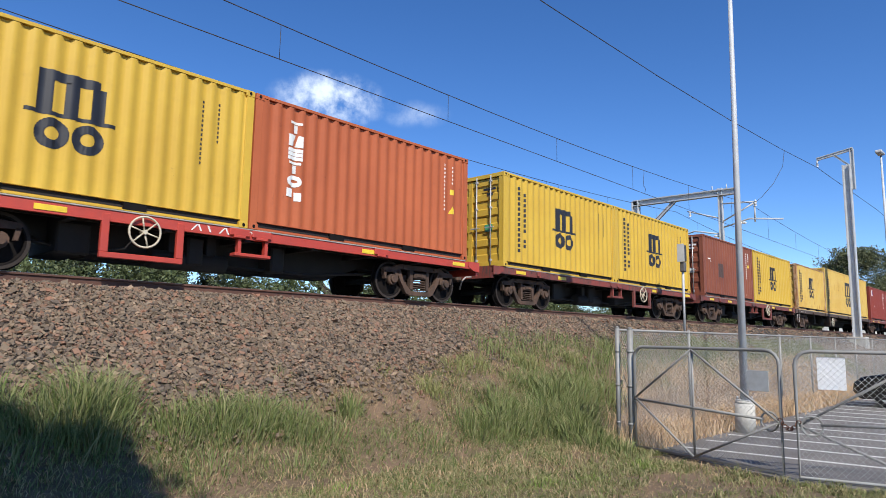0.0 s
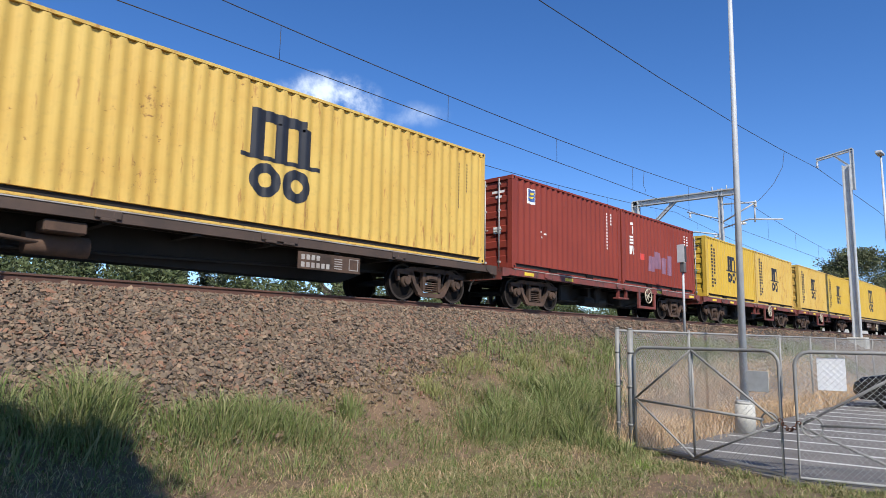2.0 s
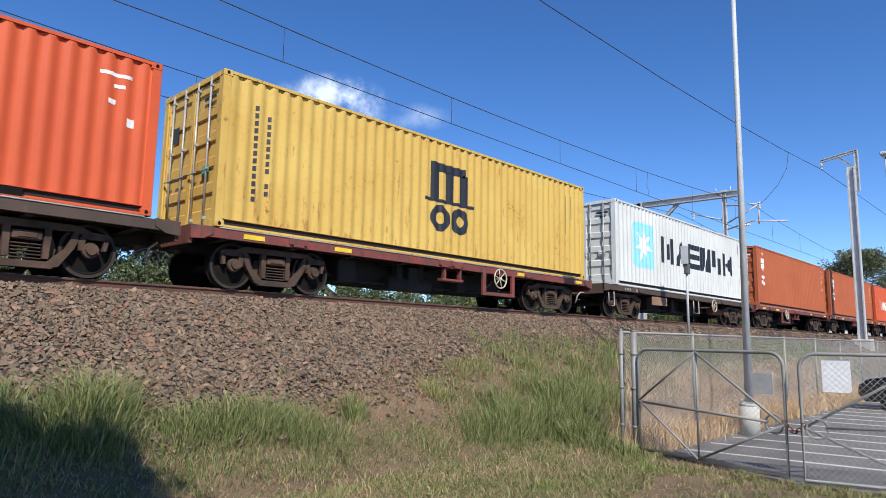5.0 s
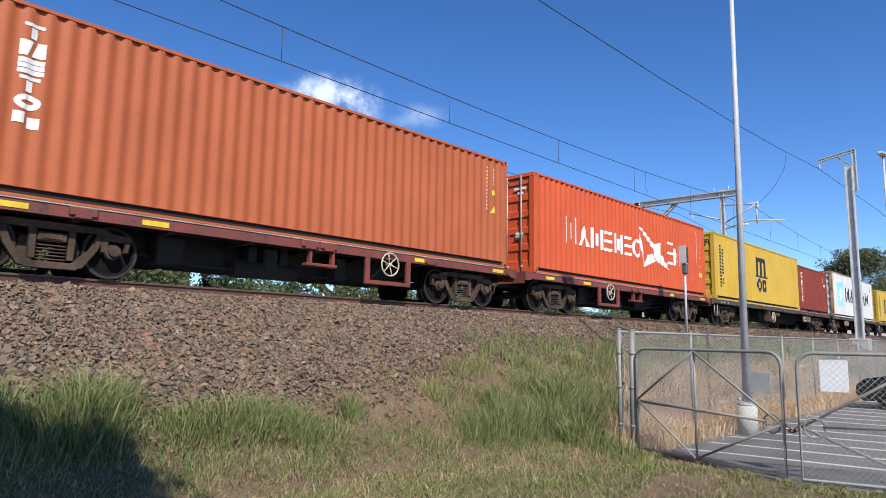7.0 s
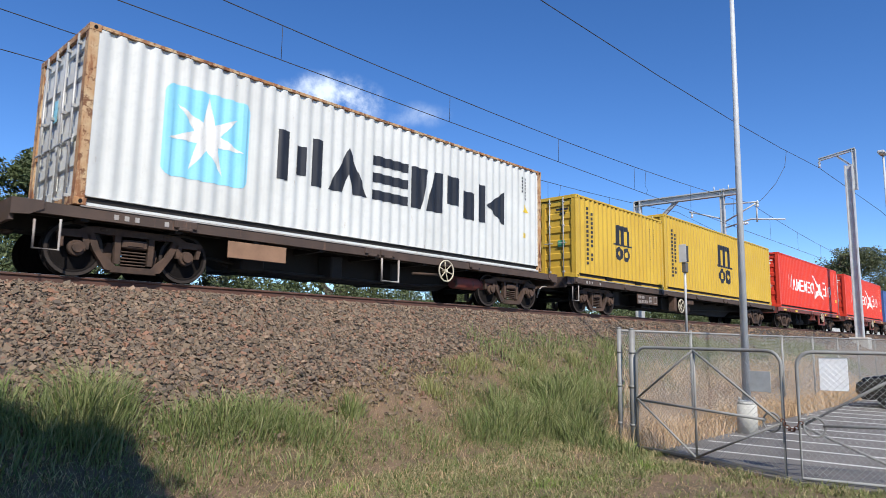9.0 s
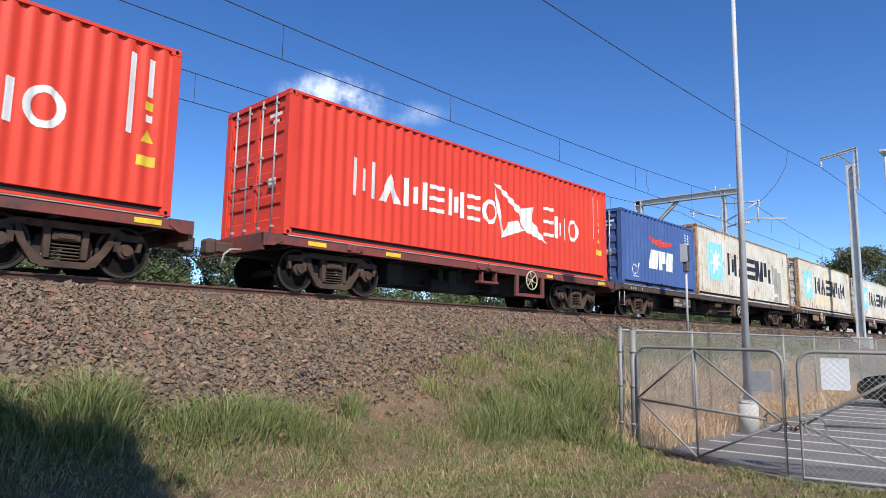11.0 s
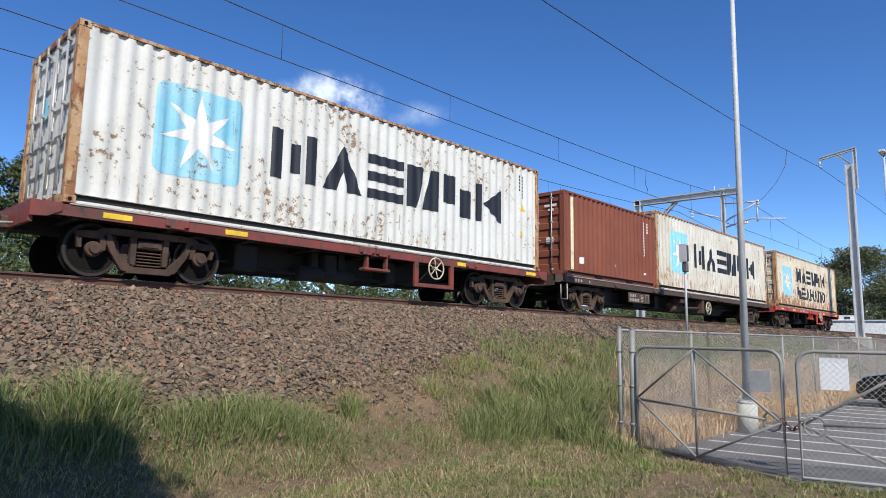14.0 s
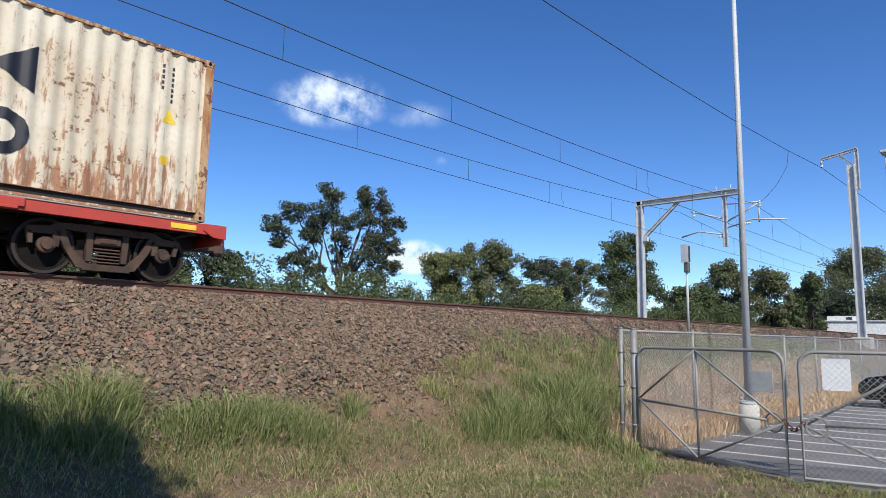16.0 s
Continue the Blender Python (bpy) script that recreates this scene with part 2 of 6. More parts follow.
# near-black on purpose: the shade between the stones is put into this colour
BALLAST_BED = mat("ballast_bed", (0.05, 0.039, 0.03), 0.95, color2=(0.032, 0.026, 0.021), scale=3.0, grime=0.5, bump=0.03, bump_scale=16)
SOIL = mat("dry_grassy_soil", (0.185, 0.118, 0.072), 0.95, color2=(0.10, 0.074, 0.043), scale=1.3, grime=0.4, bump=0.02, bump_scale=18)
GRASS = mat("green_grass_blades", (0.10, 0.155, 0.035), 0.65, scale=0.8, grime=0, spec=0.25,
            island=[(0.075, 0.10, 0.026), (0.16, 0.195, 0.06), (0.235, 0.25, 0.10), (0.095, 0.135, 0.034), (0.38, 0.33, 0.175), (0.17, 0.20, 0.065), (0.30, 0.29, 0.14), (0.11, 0.15, 0.04)])
BANKGRASS = mat("yellow_green_blades", (0.2, 0.21, 0.07), 0.65, scale=0.8, grime=0, spec=0.25, island=[(0.13, 0.15, 0.045), (0.25, 0.26, 0.085), (0.34, 0.31, 0.14), (0.18, 0.20, 0.06), (0.42, 0.34, 0.19)])
FRESHGRASS = mat("fresh_green_blades", (0.16, 0.24, 0.05), 0.65, scale=0.8, grime=0, spec=0.25, island=[(0.12, 0.19, 0.035), (0.24, 0.31, 0.07), (0.17, 0.25, 0.05)])
DRYGRASS = mat("dry_straw_grass_blades", (0.34, 0.27, 0.15), 0.75, scale=0.8, grime=0, spec=0.2,
               island=[(0.32, 0.22, 0.12), (0.56, 0.38, 0.23), (0.46, 0.33, 0.19), (0.27, 0.215, 0.105), (0.62, 0.42, 0.27)])
LAWN = mat("short_lawn_blades", (0.16, 0.17, 0.06), 0.7, scale=1.0, grime=0, spec=0.2,
           island=[(0.07, 0.095, 0.027), (0.21, 0.215, 0.085), (0.38, 0.305, 0.17), (0.10, 0.145, 0.038), (0.18, 0.195, 0.065), (0.52, 0.41, 0.26)])
STRAW = mat("pale_peach_straw_blades", (0.5, 0.36, 0.22), 0.75, scale=0.8, grime=0, spec=0.2,
            island=[(0.46, 0.30, 0.17), (0.72, 0.50, 0.31), (0.60, 0.42, 0.25), (0.36, 0.27, 0.14), (0.78, 0.55, 0.36)])
NET = mat("dull_netting_wire", (0.40, 0.40, 0.385), 0.6, 0.2)
BARK = mat("grey_brown_bark", (0.06, 0.046, 0.037), 0.9, scale=3.0, bump=0.02, bump_scale=14)
LEAF = {
    "dark": mat("dark_grey_green_leaves", (0.05, 0.07, 0.035), 0.55, grime=0, spec=0.3, island=[(0.034, 0.044, 0.026), (0.062, 0.075, 0.042), (0.098, 0.108, 0.068), (0.045, 0.056, 0.031)]),
    "mid": mat("mid_green_leaves", (0.07, 0.10, 0.03), 0.55, grime=0, spec=0.3, island=[(0.046, 0.064, 0.025), (0.083, 0.105, 0.04), (0.122, 0.14, 0.058), (0.06, 0.08, 0.031)]),
    "light": mat("yellow_green_leaves", (0.11, 0.14, 0.035), 0.55, grime=0, spec=0.3, island=[(0.095, 0.112, 0.036), (0.155, 0.172, 0.058), (0.21, 0.208, 0.09), (0.12, 0.135, 0.044)]),
    "gum": mat("olive_gum_leaves", (0.075, 0.095, 0.04), 0.55, grime=0, spec=0.3, island=[(0.07, 0.08, 0.036), (0.125, 0.138, 0.06), (0.175, 0.18, 0.09), (0.09, 0.10, 0.044)]),
}
CARBLACK = mat("black_car_paint", (0.012, 0.012, 0.014), 0.15, grime=0.05)
GLASS = mat("dark_window_glass", (0.02, 0.025, 0.03), 0.05)


# ---------------------------------------------------------------- mesh helpers
def box_bm(bm, x0, x1, y0, y1, z0, z1, bevel=0.0):
    vs = [bm.verts.new((x, y, z)) for x in (x0, x1) for y in (y0, y1) for z in (z0, z1)]
    fs = [bm.faces.new([vs[i] for i in f]) for f in ((0, 1, 3, 2), (4, 6, 7, 5), (0, 4, 5, 1), (2, 3, 7, 6), (0, 2, 6, 4), (1, 5, 7, 3))]
    if bevel:
        bmesh.ops.bevel(bm, geom=list({e for f in fs for e in f.edges}), offset=bevel, segments=1, affect="EDGES")
    return bm


def tube_bm(bm, a, b, r0, r1=None, n=8):
    a, b = Vector(a), Vector(b)
    r1 = r0 if r1 is None else r1
    w = (b - a).normalized()
    u = w.orthogonal().normalized()
    v = w.cross(u)
    rings = [[bm.verts.new(p + r * (u * math.cos(k * math.tau / n) + v * math.sin(k * math.tau / n))) for k in range(n)] for p, r in ((a, r0), (b, r1))]
    for k in range(n):
        bm.faces.new((rings[0][k], rings[0][(k + 1) % n], rings[1][(k + 1) % n], rings[1][k])).smooth = True
    bm.faces.new(rings[0][::-1])
    bm.faces.new(rings[1])
    return bm


def path_bm(bm, pts, r, n=8):
    """One continuous tube along the points."""
    pts = [Vector(a) for a in pts]
    rings = []
    for i, a in enumerate(pts):
        w = (pts[min(i + 1, len(pts) - 1)] - pts[max(i - 1, 0)]).normalized()
        u = w.cross(Vector((0.13, 0.31, 0.94))).normalized() if abs(w.z) < 0.9 else w.cross(Vector((0.1, 0.99, 0.05))).normalized()
        if rings and u.dot(last) < 0:
            u = -u
        if rings:
            u = (last - w * last.dot(w)).normalized()
        last = u
        v = w.cross(u)
        rings.append([bm.verts.new(a + r * (u * math.cos(k * math.tau / n) + v * math.sin(k * math.tau / n))) for k in range(n)])
    for c, d in zip(rings, rings[1:]):
        for k in range(n):
            bm.faces.new((c[k], c[(k + 1) % n], d[(k + 1) % n], d[k])).smooth = True
    bm.faces.new(rings[0][::-1])
    bm.faces.new(rings[-1])
    return bm


def ring_bm(bm, centre, radius, r, axis, n=24, m=6):
    axis = Vector(axis).normalized()
    u = axis.orthogonal().normalized()
    v = axis.cross(u)
    rings = []
    for k in range(n):
        d = u * math.cos(k * math.tau / n) + v * math.sin(k * math.tau / n)
        rings.append([bm.verts.new(Vector(centre) + d * (radius + r * math.cos(j * math.tau / m)) + axis * r * math.sin(j * math.tau / m)) for j in range(m)])
    for k in range(n):
        for j in range(m):
            bm.faces.new((rings[k][j], rings[(k + 1) % n][j], rings[(k + 1) % n][(j + 1) % m], rings[k][(j + 1) % m])).smooth = True
    return bm


def prism_bm(bm, outline, y0, y1):
    """Outline of (x, z) pulled from y0 to y1."""
    a = [bm.verts.new((x, y0, z)) for x, z in outline]
    b = [bm.verts.new((x, y1, z)) for x, z in outline]
    n = len(outline)
    bm.faces.new(a)
    bm.faces.new(b[::-1])
    for i in range(n):
        bm.faces.new((a[i], b[i], b[(i + 1) % n], a[(i + 1) % n]))
    return bm


def data(name, bm, flip=True):
    if flip:
        bmesh.ops.recalc_face_normals(bm, faces=bm.faces[:])
    me = bpy.data.meshes.new(name)
    bm.to_mesh(me)
    bm.free()
    me.materials.append(None)
    return me


def put(name, me, material, parent=None, label="", at=None):
    """An object on a shared mesh, with its own material."""
    ob = new(name, me)
    if not me.materials:
        me.materials.append(None)
    ob.material_slots[0].link = "OBJECT"
    ob.material_slots[0].material = material
    ob.parent = parent
    if at is not None:
        ob.matrix_basis = at
    if label:
        ob["label"] = label
    return ob


def part(name, bm, material, parent=None, label="", at=None):
    return put(name, data(name, bm), material, parent, label, at)


def raw(name, verts, faces, material, parent=None, label="", flat=True):
    me = bpy.data.meshes.new(name)
    verts, faces = np.asarray(verts, np.float32), np.asarray(faces, np.int32)
    k = faces.shape[1]
    me.vertices.add(len(verts))
    me.vertices.foreach_set("co", verts.ravel())
    me.loops.add(faces.size)
    me.loops.foreach_set("vertex_index", faces.ravel())
    me.polygons.add(len(faces))
    me.polygons.foreach_set("loop_start", np.arange(0, faces.size, k, dtype=np.int32))
    me.update(calc_edges=True)
    me.validate()
    if flat:
        me.shade_flat()
    return put(name, me, material, parent, label)


def empty(name, at=None):
    ob = new(name)
    ob.empty_display_size = 0.3
    if at is not None:
        ob.matrix_basis = at
    return ob


cache = {}


def once(key, make):
    if key not in cache:
        cache[key] = make()
    return cache[key]


# ---------------------------------------------------------------- ground
def slope(x, y):
    """Height of the ground: flat yard, railway bank, flat land behind."""
    toe = 6.35 - 0.012 * max(0.0, x - 16)
    if y < toe:
        z = 0.0
    elif y < 10.35:
        z = 2.30 * (y - toe) / (10.35 - toe)
        z += 0.10 * math.sin((y - toe) / (10.35 - toe) * math.pi)
    elif y < 18.9:
        z = 2.30
    else:
        z = max(0.0, 2.30 - (y - 18.9) * 0.6)
    return z


def axis_steps(lo, hi, fine_lo, fine_hi, step):
    out = list(np.arange(fine_lo, fine_hi + 1e-6, step))
    a, s = fine_lo, step
    while a > lo:
        s *= 1.7
        a -= s
        out.insert(0, max(a, lo))
    a, s = fine_hi, step
    while a < hi:
        s *= 1.7
        a += s
        out.append(min(a, hi))
    return out


def ground_sheet():
    xs, ys = axis_steps(-1500, 1500, -4, 46, 0.5), axis_steps(-1500, 1500, 0, 25, 0.25)
    verts = []
    for x in xs:
        for y in ys:
            z = slope(x, y)
            if -4 <= x <= 46 and 0 <= y <= 10.3:
                inside = 9.9 < x and y < 5.0
                z += 0 if inside else 0.05 * noise.noise(Vector((x * 0.9, y * 0.9, 0))) * (1.0 if y > 5.4 else 0.5)
            verts.append((x, y, z - (0.03 if x > 8.9 and y < 4.9 else 0)))
    n = len(ys)
    faces = [(i * n + j, (i + 1) * n + j, (i + 1) * n + j + 1, i * n + j + 1) for i in range(len(xs) - 1) for j in range(n - 1)]
    ob = raw("ground", verts, faces, SOIL, flat=False)
    tagged(ob, "dry brown soil with sparse grass rising to the railway", "ground", kind="structure")


ground_sheet()


def stones(rs, xs, ys, zs, size):
    """Broken stones as squashed, skewed boxes."""
    n = len(xs)
    corner = np.array([(a, b, c) for a in (-1, 1) for b in (-1, 1) for c in (-1, 1)], float)
    v = corner[None] * (0.5 * size[:, None, None]) * rs.uniform(0.55, 1.15, (n, 1, 3)) * np.array([1.25, 0.95, 0.62])
    v *= rs.uniform(0.5, 1.2, (n, 8, 1))
    ang = np.stack([rs.uniform(0, 6.28, n), 0.42 + rs.normal(size=n) * 0.5, rs.normal(size=n) * 0.5], 1)
    for k, (i, j) in enumerate(((0, 1), (1, 2), (0, 2))):
        c, s = np.cos(ang[:, k])[:, None], np.sin(ang[:, k])[:, None]
        a, b = v[:, :, i].copy(), v[:, :, j].copy()
        v[:, :, i], v[:, :, j] = a * c - b * s, a * s + b * c
    v += np.stack([xs, ys, zs], 1)[:, None]
    f = np.array([(0, 1, 3, 2), (4, 6, 7, 5), (0, 4, 5, 1), (2, 3, 7, 6), (0, 2, 6, 4), (1, 5, 7, 3)])
    faces = (f[None] + 8 * np.arange(n)[:, None, None]).reshape(-1, 4)
    return v.reshape(-1, 3), faces


def stone_edge(x):
    """Where the ballast ends on the bank: y along the line."""
    return np.interp(x, [0, 5.2, 7, 8.7, 12, 17], [7.72, 7.75, 8.05, 8.55, 8.95, 9.1]) + 0.14 * np.sin(x * 1.3) + 0.09 * np.sin(x * 3.1 + 1)


def ballast():
    rs = np.random.RandomState(5)
    xs, ys = [], []
    for x0, x1, y0, y1, per in ((0, 9, 7.0, 10.75, 1750), (9, 17, 7.4, 10.75, 1150), (17, 30, 7.9, 10.75, 260), (30, 60, 8.3, 10.75, 60)):
        n = int((x1 - x0) * (y1 - y0) * per)
        xs.append(rs.uniform(x0, x1, n))
        ys.append(rs.uniform(y0, y1, n))
    x, y = np.concatenate(xs), np.concatenate(ys)
    keep = y > stone_edge(x) + rs.exponential(0.14, len(x)) * np.where(rs.rand(len(x)) < 0.5, 1, -2.4)
    x, y = x[keep], y[keep]
    size = rs.gamma(7.5, 0.0060, len(x)).clip(0.026, 0.085) * np.where(x > 17, 1.3, 1.0) * np.where(x > 30, 1.4, 1.0)
    z = np.array([slope(a, b) for a, b in zip(x, y)]) + rs.uniform(-0.02, 0.075, len(x))
    v, f = stones(rs, x, y, z, size)
    ob = raw("ballast", v, f, BALLAST_STONE)
    tagged(ob, "loose grey, brown and reddish crushed stone ballast on the bank", "ballast", kind="stuff")
    # bed under the stones and the flat top of the bank; its near-black colour paints shaded gaps
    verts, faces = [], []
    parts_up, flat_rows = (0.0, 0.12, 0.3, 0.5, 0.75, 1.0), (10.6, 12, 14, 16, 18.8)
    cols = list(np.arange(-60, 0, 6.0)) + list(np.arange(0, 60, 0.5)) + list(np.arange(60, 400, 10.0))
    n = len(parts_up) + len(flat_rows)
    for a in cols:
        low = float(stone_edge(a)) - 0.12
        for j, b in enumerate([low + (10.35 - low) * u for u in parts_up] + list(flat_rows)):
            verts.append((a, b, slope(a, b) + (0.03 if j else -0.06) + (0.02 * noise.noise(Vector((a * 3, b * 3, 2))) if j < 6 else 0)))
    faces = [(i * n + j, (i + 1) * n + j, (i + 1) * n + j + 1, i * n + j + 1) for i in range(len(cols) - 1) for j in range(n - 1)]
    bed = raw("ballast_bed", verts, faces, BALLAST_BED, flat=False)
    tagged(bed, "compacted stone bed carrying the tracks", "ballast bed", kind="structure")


ballast()


def track(y, name, label):
    t = empty(name, pose(0, y, RAIL))
    profile = [(-0.036, 0), (0.036, 0), (0.036, -0.03), (0.010, -0.045), (0.010, -0.125), (0.07, -0.145), (0.07, -0.16), (-0.07, -0.16), (-0.07, -0.145), (-0.010, -0.125), (-0.010, -0.045), (-0.036, -0.03)]
    for side in (-0.7535, 0.7535):
        bm = bmesh.new()
        a = [bm.verts.new((-60, side + p, q)) for p, q in profile]
        b = [bm.verts.new((400, side + p, q)) for p, q in profile]
        for i in range(len(profile)):
            bm.faces.new((a[i], b[i], b[(i + 1) % len(profile)], a[(i + 1) % len(profile)]))
        rail = part("rail", bm, RAILSIDE, t)
        bm = bmesh.new()
        box_bm(bm, -60, 400, side - 0.028, side + 0.03, -0.002, 0.002)
        part("running_surface", bm, RAILTOP, rail, "polished bright rail head")
    me = once("sleeper", lambda: data("sleeper", box_bm(bmesh.new(), -0.12, 0.12, -1.25, 1.25, -0.33, -0.162, 0.02)))
    clip = once("rail_clip", lambda: data("rail_clip", box_bm(bmesh.new(), -0.05, 0.05, -0.04, 0.04, -0.16, -0.11, 0.012)))
    for k in range(0, 80):
        s = put("sleeper", me, CONCRETE, t, at=pose(0.6 * k, 0, 0))
        put("rail_clip", clip, RAILSIDE, s, at=pose(0, -0.86, 0))
    return tagged(t, label, "railway track", kind="structure")


track(SIDE + 1.22, "track", "rusty steel rails on concrete sleepers in stone ballast")


# ---------------------------------------------------------------- containers
PITCH_W, DEEP = 0.278, 0.042


def inset(u, start):
    """Depth of the side wall's waves at u along the container."""
    k = ((u - start) % PITCH_W) / PITCH_W
    if k < 0.32:
        return 0.0
    if k < 0.5:
        return DEEP * (k - 0.32) / 0.18
    if k < 0.82:
        return DEEP
    return DEEP * (1 - (k - 0.82) / 0.18)


def wave_breaks(lo, hi, start):
    out, k = [lo], math.floor((lo - start) / PITCH_W)
    while start + k * PITCH_W < hi + PITCH_W:
        for f in (0, 0.32, 0.5, 0.82):
            u = start + (k + f) * PITCH_W
            if lo + 1e-4 < u < hi - 1e-4:
                out.append(u)
        k += 1
    return out + [hi]


def wave_panel(length, z0, z1, margin=0.14):
    bm = bmesh.new()
    us = wave_breaks(margin, length - margin, margin + 0.05)
    cols = []
    for i, u in enumerate(us):
        d = 0.014 + (inset(u, margin + 0.05) if 0 < i < len(us) - 1 else 0.0)
        cols.append([bm.verts.new((u, d, z)) for z in (z0, z1)] + [bm.verts.new((u, d + 0.004, z)) for z in (z0, z1)])
    for a, b in zip(cols, cols[1:]):
        bm.faces.new((a[0], b[0], b[1], a[1])).smooth = True
        bm.faces.new((a[2], a[3], b[3], b[2])).smooth = True
    return bm


def decal(polys, lift):
    """Flat outlines (x, z), cut along the waves of the side wall and laid on it."""
    bm = bmesh.new()
    for poly in polys:
        vs = [bm.verts.new((x, 0, z)) for x, z in poly]
        bm.faces.new(vs)
    bmesh.ops.remove_doubles(bm, verts=bm.verts[:], dist=1e-4)
    xs = [v.co.x for v in bm.verts]
    for u in wave_breaks(min(xs), max(xs), 0.19)[1:-1]:
        bmesh.ops.bisect_plane(bm, geom=bm.verts[:] + bm.edges[:] + bm.faces[:], plane_co=(u, 0, 0), plane_no=(1, 0, 0), dist=1e-5)
    for v in bm.verts:
        v.co.y = 0.014 + inset(v.co.x, 0.19) - lift
    for f in bm.faces:
        f.smooth = True
        f.normal_update()
        if f.normal.y > 0:
            f.normal_flip()
    me = bpy.data.meshes.new("decal")
    bm.to_mesh(me)
    bm.free()
    me.materials.append(None)
    return me


def rect(x0, z0, w, h, slant=0.0):
    return [(x0, z0), (x0 + w, z0), (x0 + w + slant, z0 + h), (x0 + slant, z0 + h)]


def arc_band(cx, cz, rx, rz, t, a0, a1, n=10):
    """A bent band as quads."""
    out = []
    for k in range(n):
        p, q = (math.radians(a0 + (a1 - a0) * j / n) for j in (k, k + 1))
        out.append([(cx + rx * math.cos(p), cz + rz * math.sin(p)), (cx + rx * math.cos(q), cz + rz * math.sin(q)),
                    (cx + (rx - t) * math.cos(q), cz + (rz - t) * math.sin(q)), (cx + (rx - t) * math.cos(p), cz + (rz - t) * math.sin(p))])
    return out


def slab(x, z, w, h, t, kind):
    """A plain abstract block of a logotype's size and weight."""
    if kind == "posts":       # three uprights
        return [rect(x, z, t, h), rect(x + w / 2 - t * 0.45, z + h * 0.16, t * 0.9, h * 0.6), rect(x + w - t, z, t, h)]
    if kind == "peak":        # split triangle
        return [[(x, z), (x + w * 0.36, z), (x + w / 2, z + h * 0.42), (x + w / 2, z + h)], [(x + w / 2, z + h), (x + w / 2, z + h * 0.42), (x + w * 0.64, z), (x + w, z)]]
    if kind == "bars":        # three level bars
        return [rect(x, z + k, w, t * 0.85) for k in (0, h / 2 - t * 0.42, h - t * 0.85)]
    if kind == "split":       # two leaning blocks
        return [[(x, z), (x + w * 0.30, z), (x + w * 0.52, z + h), (x, z + h)], [(x + w * 0.48, z), (x + w, z), (x + w, z + h), (x + w * 0.70, z + h)]]
    if kind == "shift":       # two blocks, one higher
        return [rect(x, z + h * 0.28, w * 0.44, h * 0.72), rect(x + w * 0.56, z, w * 0.44, h * 0.72)]
    if kind == "kite":        # upright and triangle
        return [rect(x, z, t, h), [(x + t * 1.4, z + h / 2), (x + w, z + h * 0.04), (x + w, z + h * 0.96)]]
    if kind == "disc":        # round band
        return arc_band(x + w / 2, z + h / 2, w / 2, h / 2, t, 0, 360, 18)
    if kind == "pin":         # single upright with a cap
        return [rect(x + w / 2 - t / 2, z, t, h * 0.7), rect(x + w * 0.1, z + h * 0.78, w * 0.8, h * 0.22)]
    return [rect(x, z, w, h)]


def star(cx, cz, r, inner, n=7):
    pts = []
    for k in range(2 * n):
        a = math.radians(90) + k * math.pi / n
        q = r if k % 2 == 0 else inner
        pts.append((cx + q * math.cos(a), cz + q * math.sin(a)))
    return [[(cx, cz), pts[i], pts[(i + 1) % (2 * n)]] for i in range(2 * n)]


def round_square(x, z, s, r, n=5):
    pts = []
    for cx, cz, a0 in ((x + s - r, z + s - r, 0), (x + r, z + s - r, 90), (x + r, z + r, 180), (x + s - r, z + r, 270)):
        pts += [(cx + r * math.cos(math.radians(a0 + 90 * k / n)), cz + r * math.sin(math.radians(a0 + 90 * k / n))) for k in range(n + 1)]
    return [pts]


def column_bars(x, z_top, count, size, pitch, skip=()):
    return [rect(x, z_top - k * pitch - size, size * 0.56, size * 0.9) for k in range(count) if k not in skip]


def msc_marks(L, H):
    """Big dark emblem, two columns of small letter-sized bars and a code column near the far end."""
    k = 1.0 if L < 7 else 1.40
    x, z = (2.53, 1.33) if L < 7 else (5.40, 1.44)
    big = [rect(x, z, 0.21 * k, 0.64 * k), rect(x + 0.38 * k, z, 0.20 * k, 0.50 * k), rect(x + 0.75 * k, z, 0.21 * k, 0.52 * k),
           rect(x + 0.21 * k, z + 0.48 * k, 0.66 * k, 0.155 * k), rect(x - 0.15 * k, z - 0.06 * k, 1.28 * k, 0.06 * k)]
    rings = [arc_band(x + (0.24 + 0.50 * j) * k, z - 0.33 * k, 0.235 * k, 0.235 * k, 0.135 * k, 0, 360, 24) for j in (0, 1)]
    top = H - 0.30 if L < 7 else H - 0.50
    col = [[p] for p in column_bars(0.69, top, 13, 0.105, 0.145) + column_bars(0.96, top - 0.15, 11, 0.105, 0.145, (8,))]
    code = column_bars(L - 0.98, H - 0.42, 14, 0.055, 0.085) + column_bars(L - 0.68, H - 0.40, 9, 0.055, 0.085)
    return [("emblem_comb", big, INK), ("emblem_ring", rings, INK), ("lettering", col, INK), ("code_marking", code, INK)]


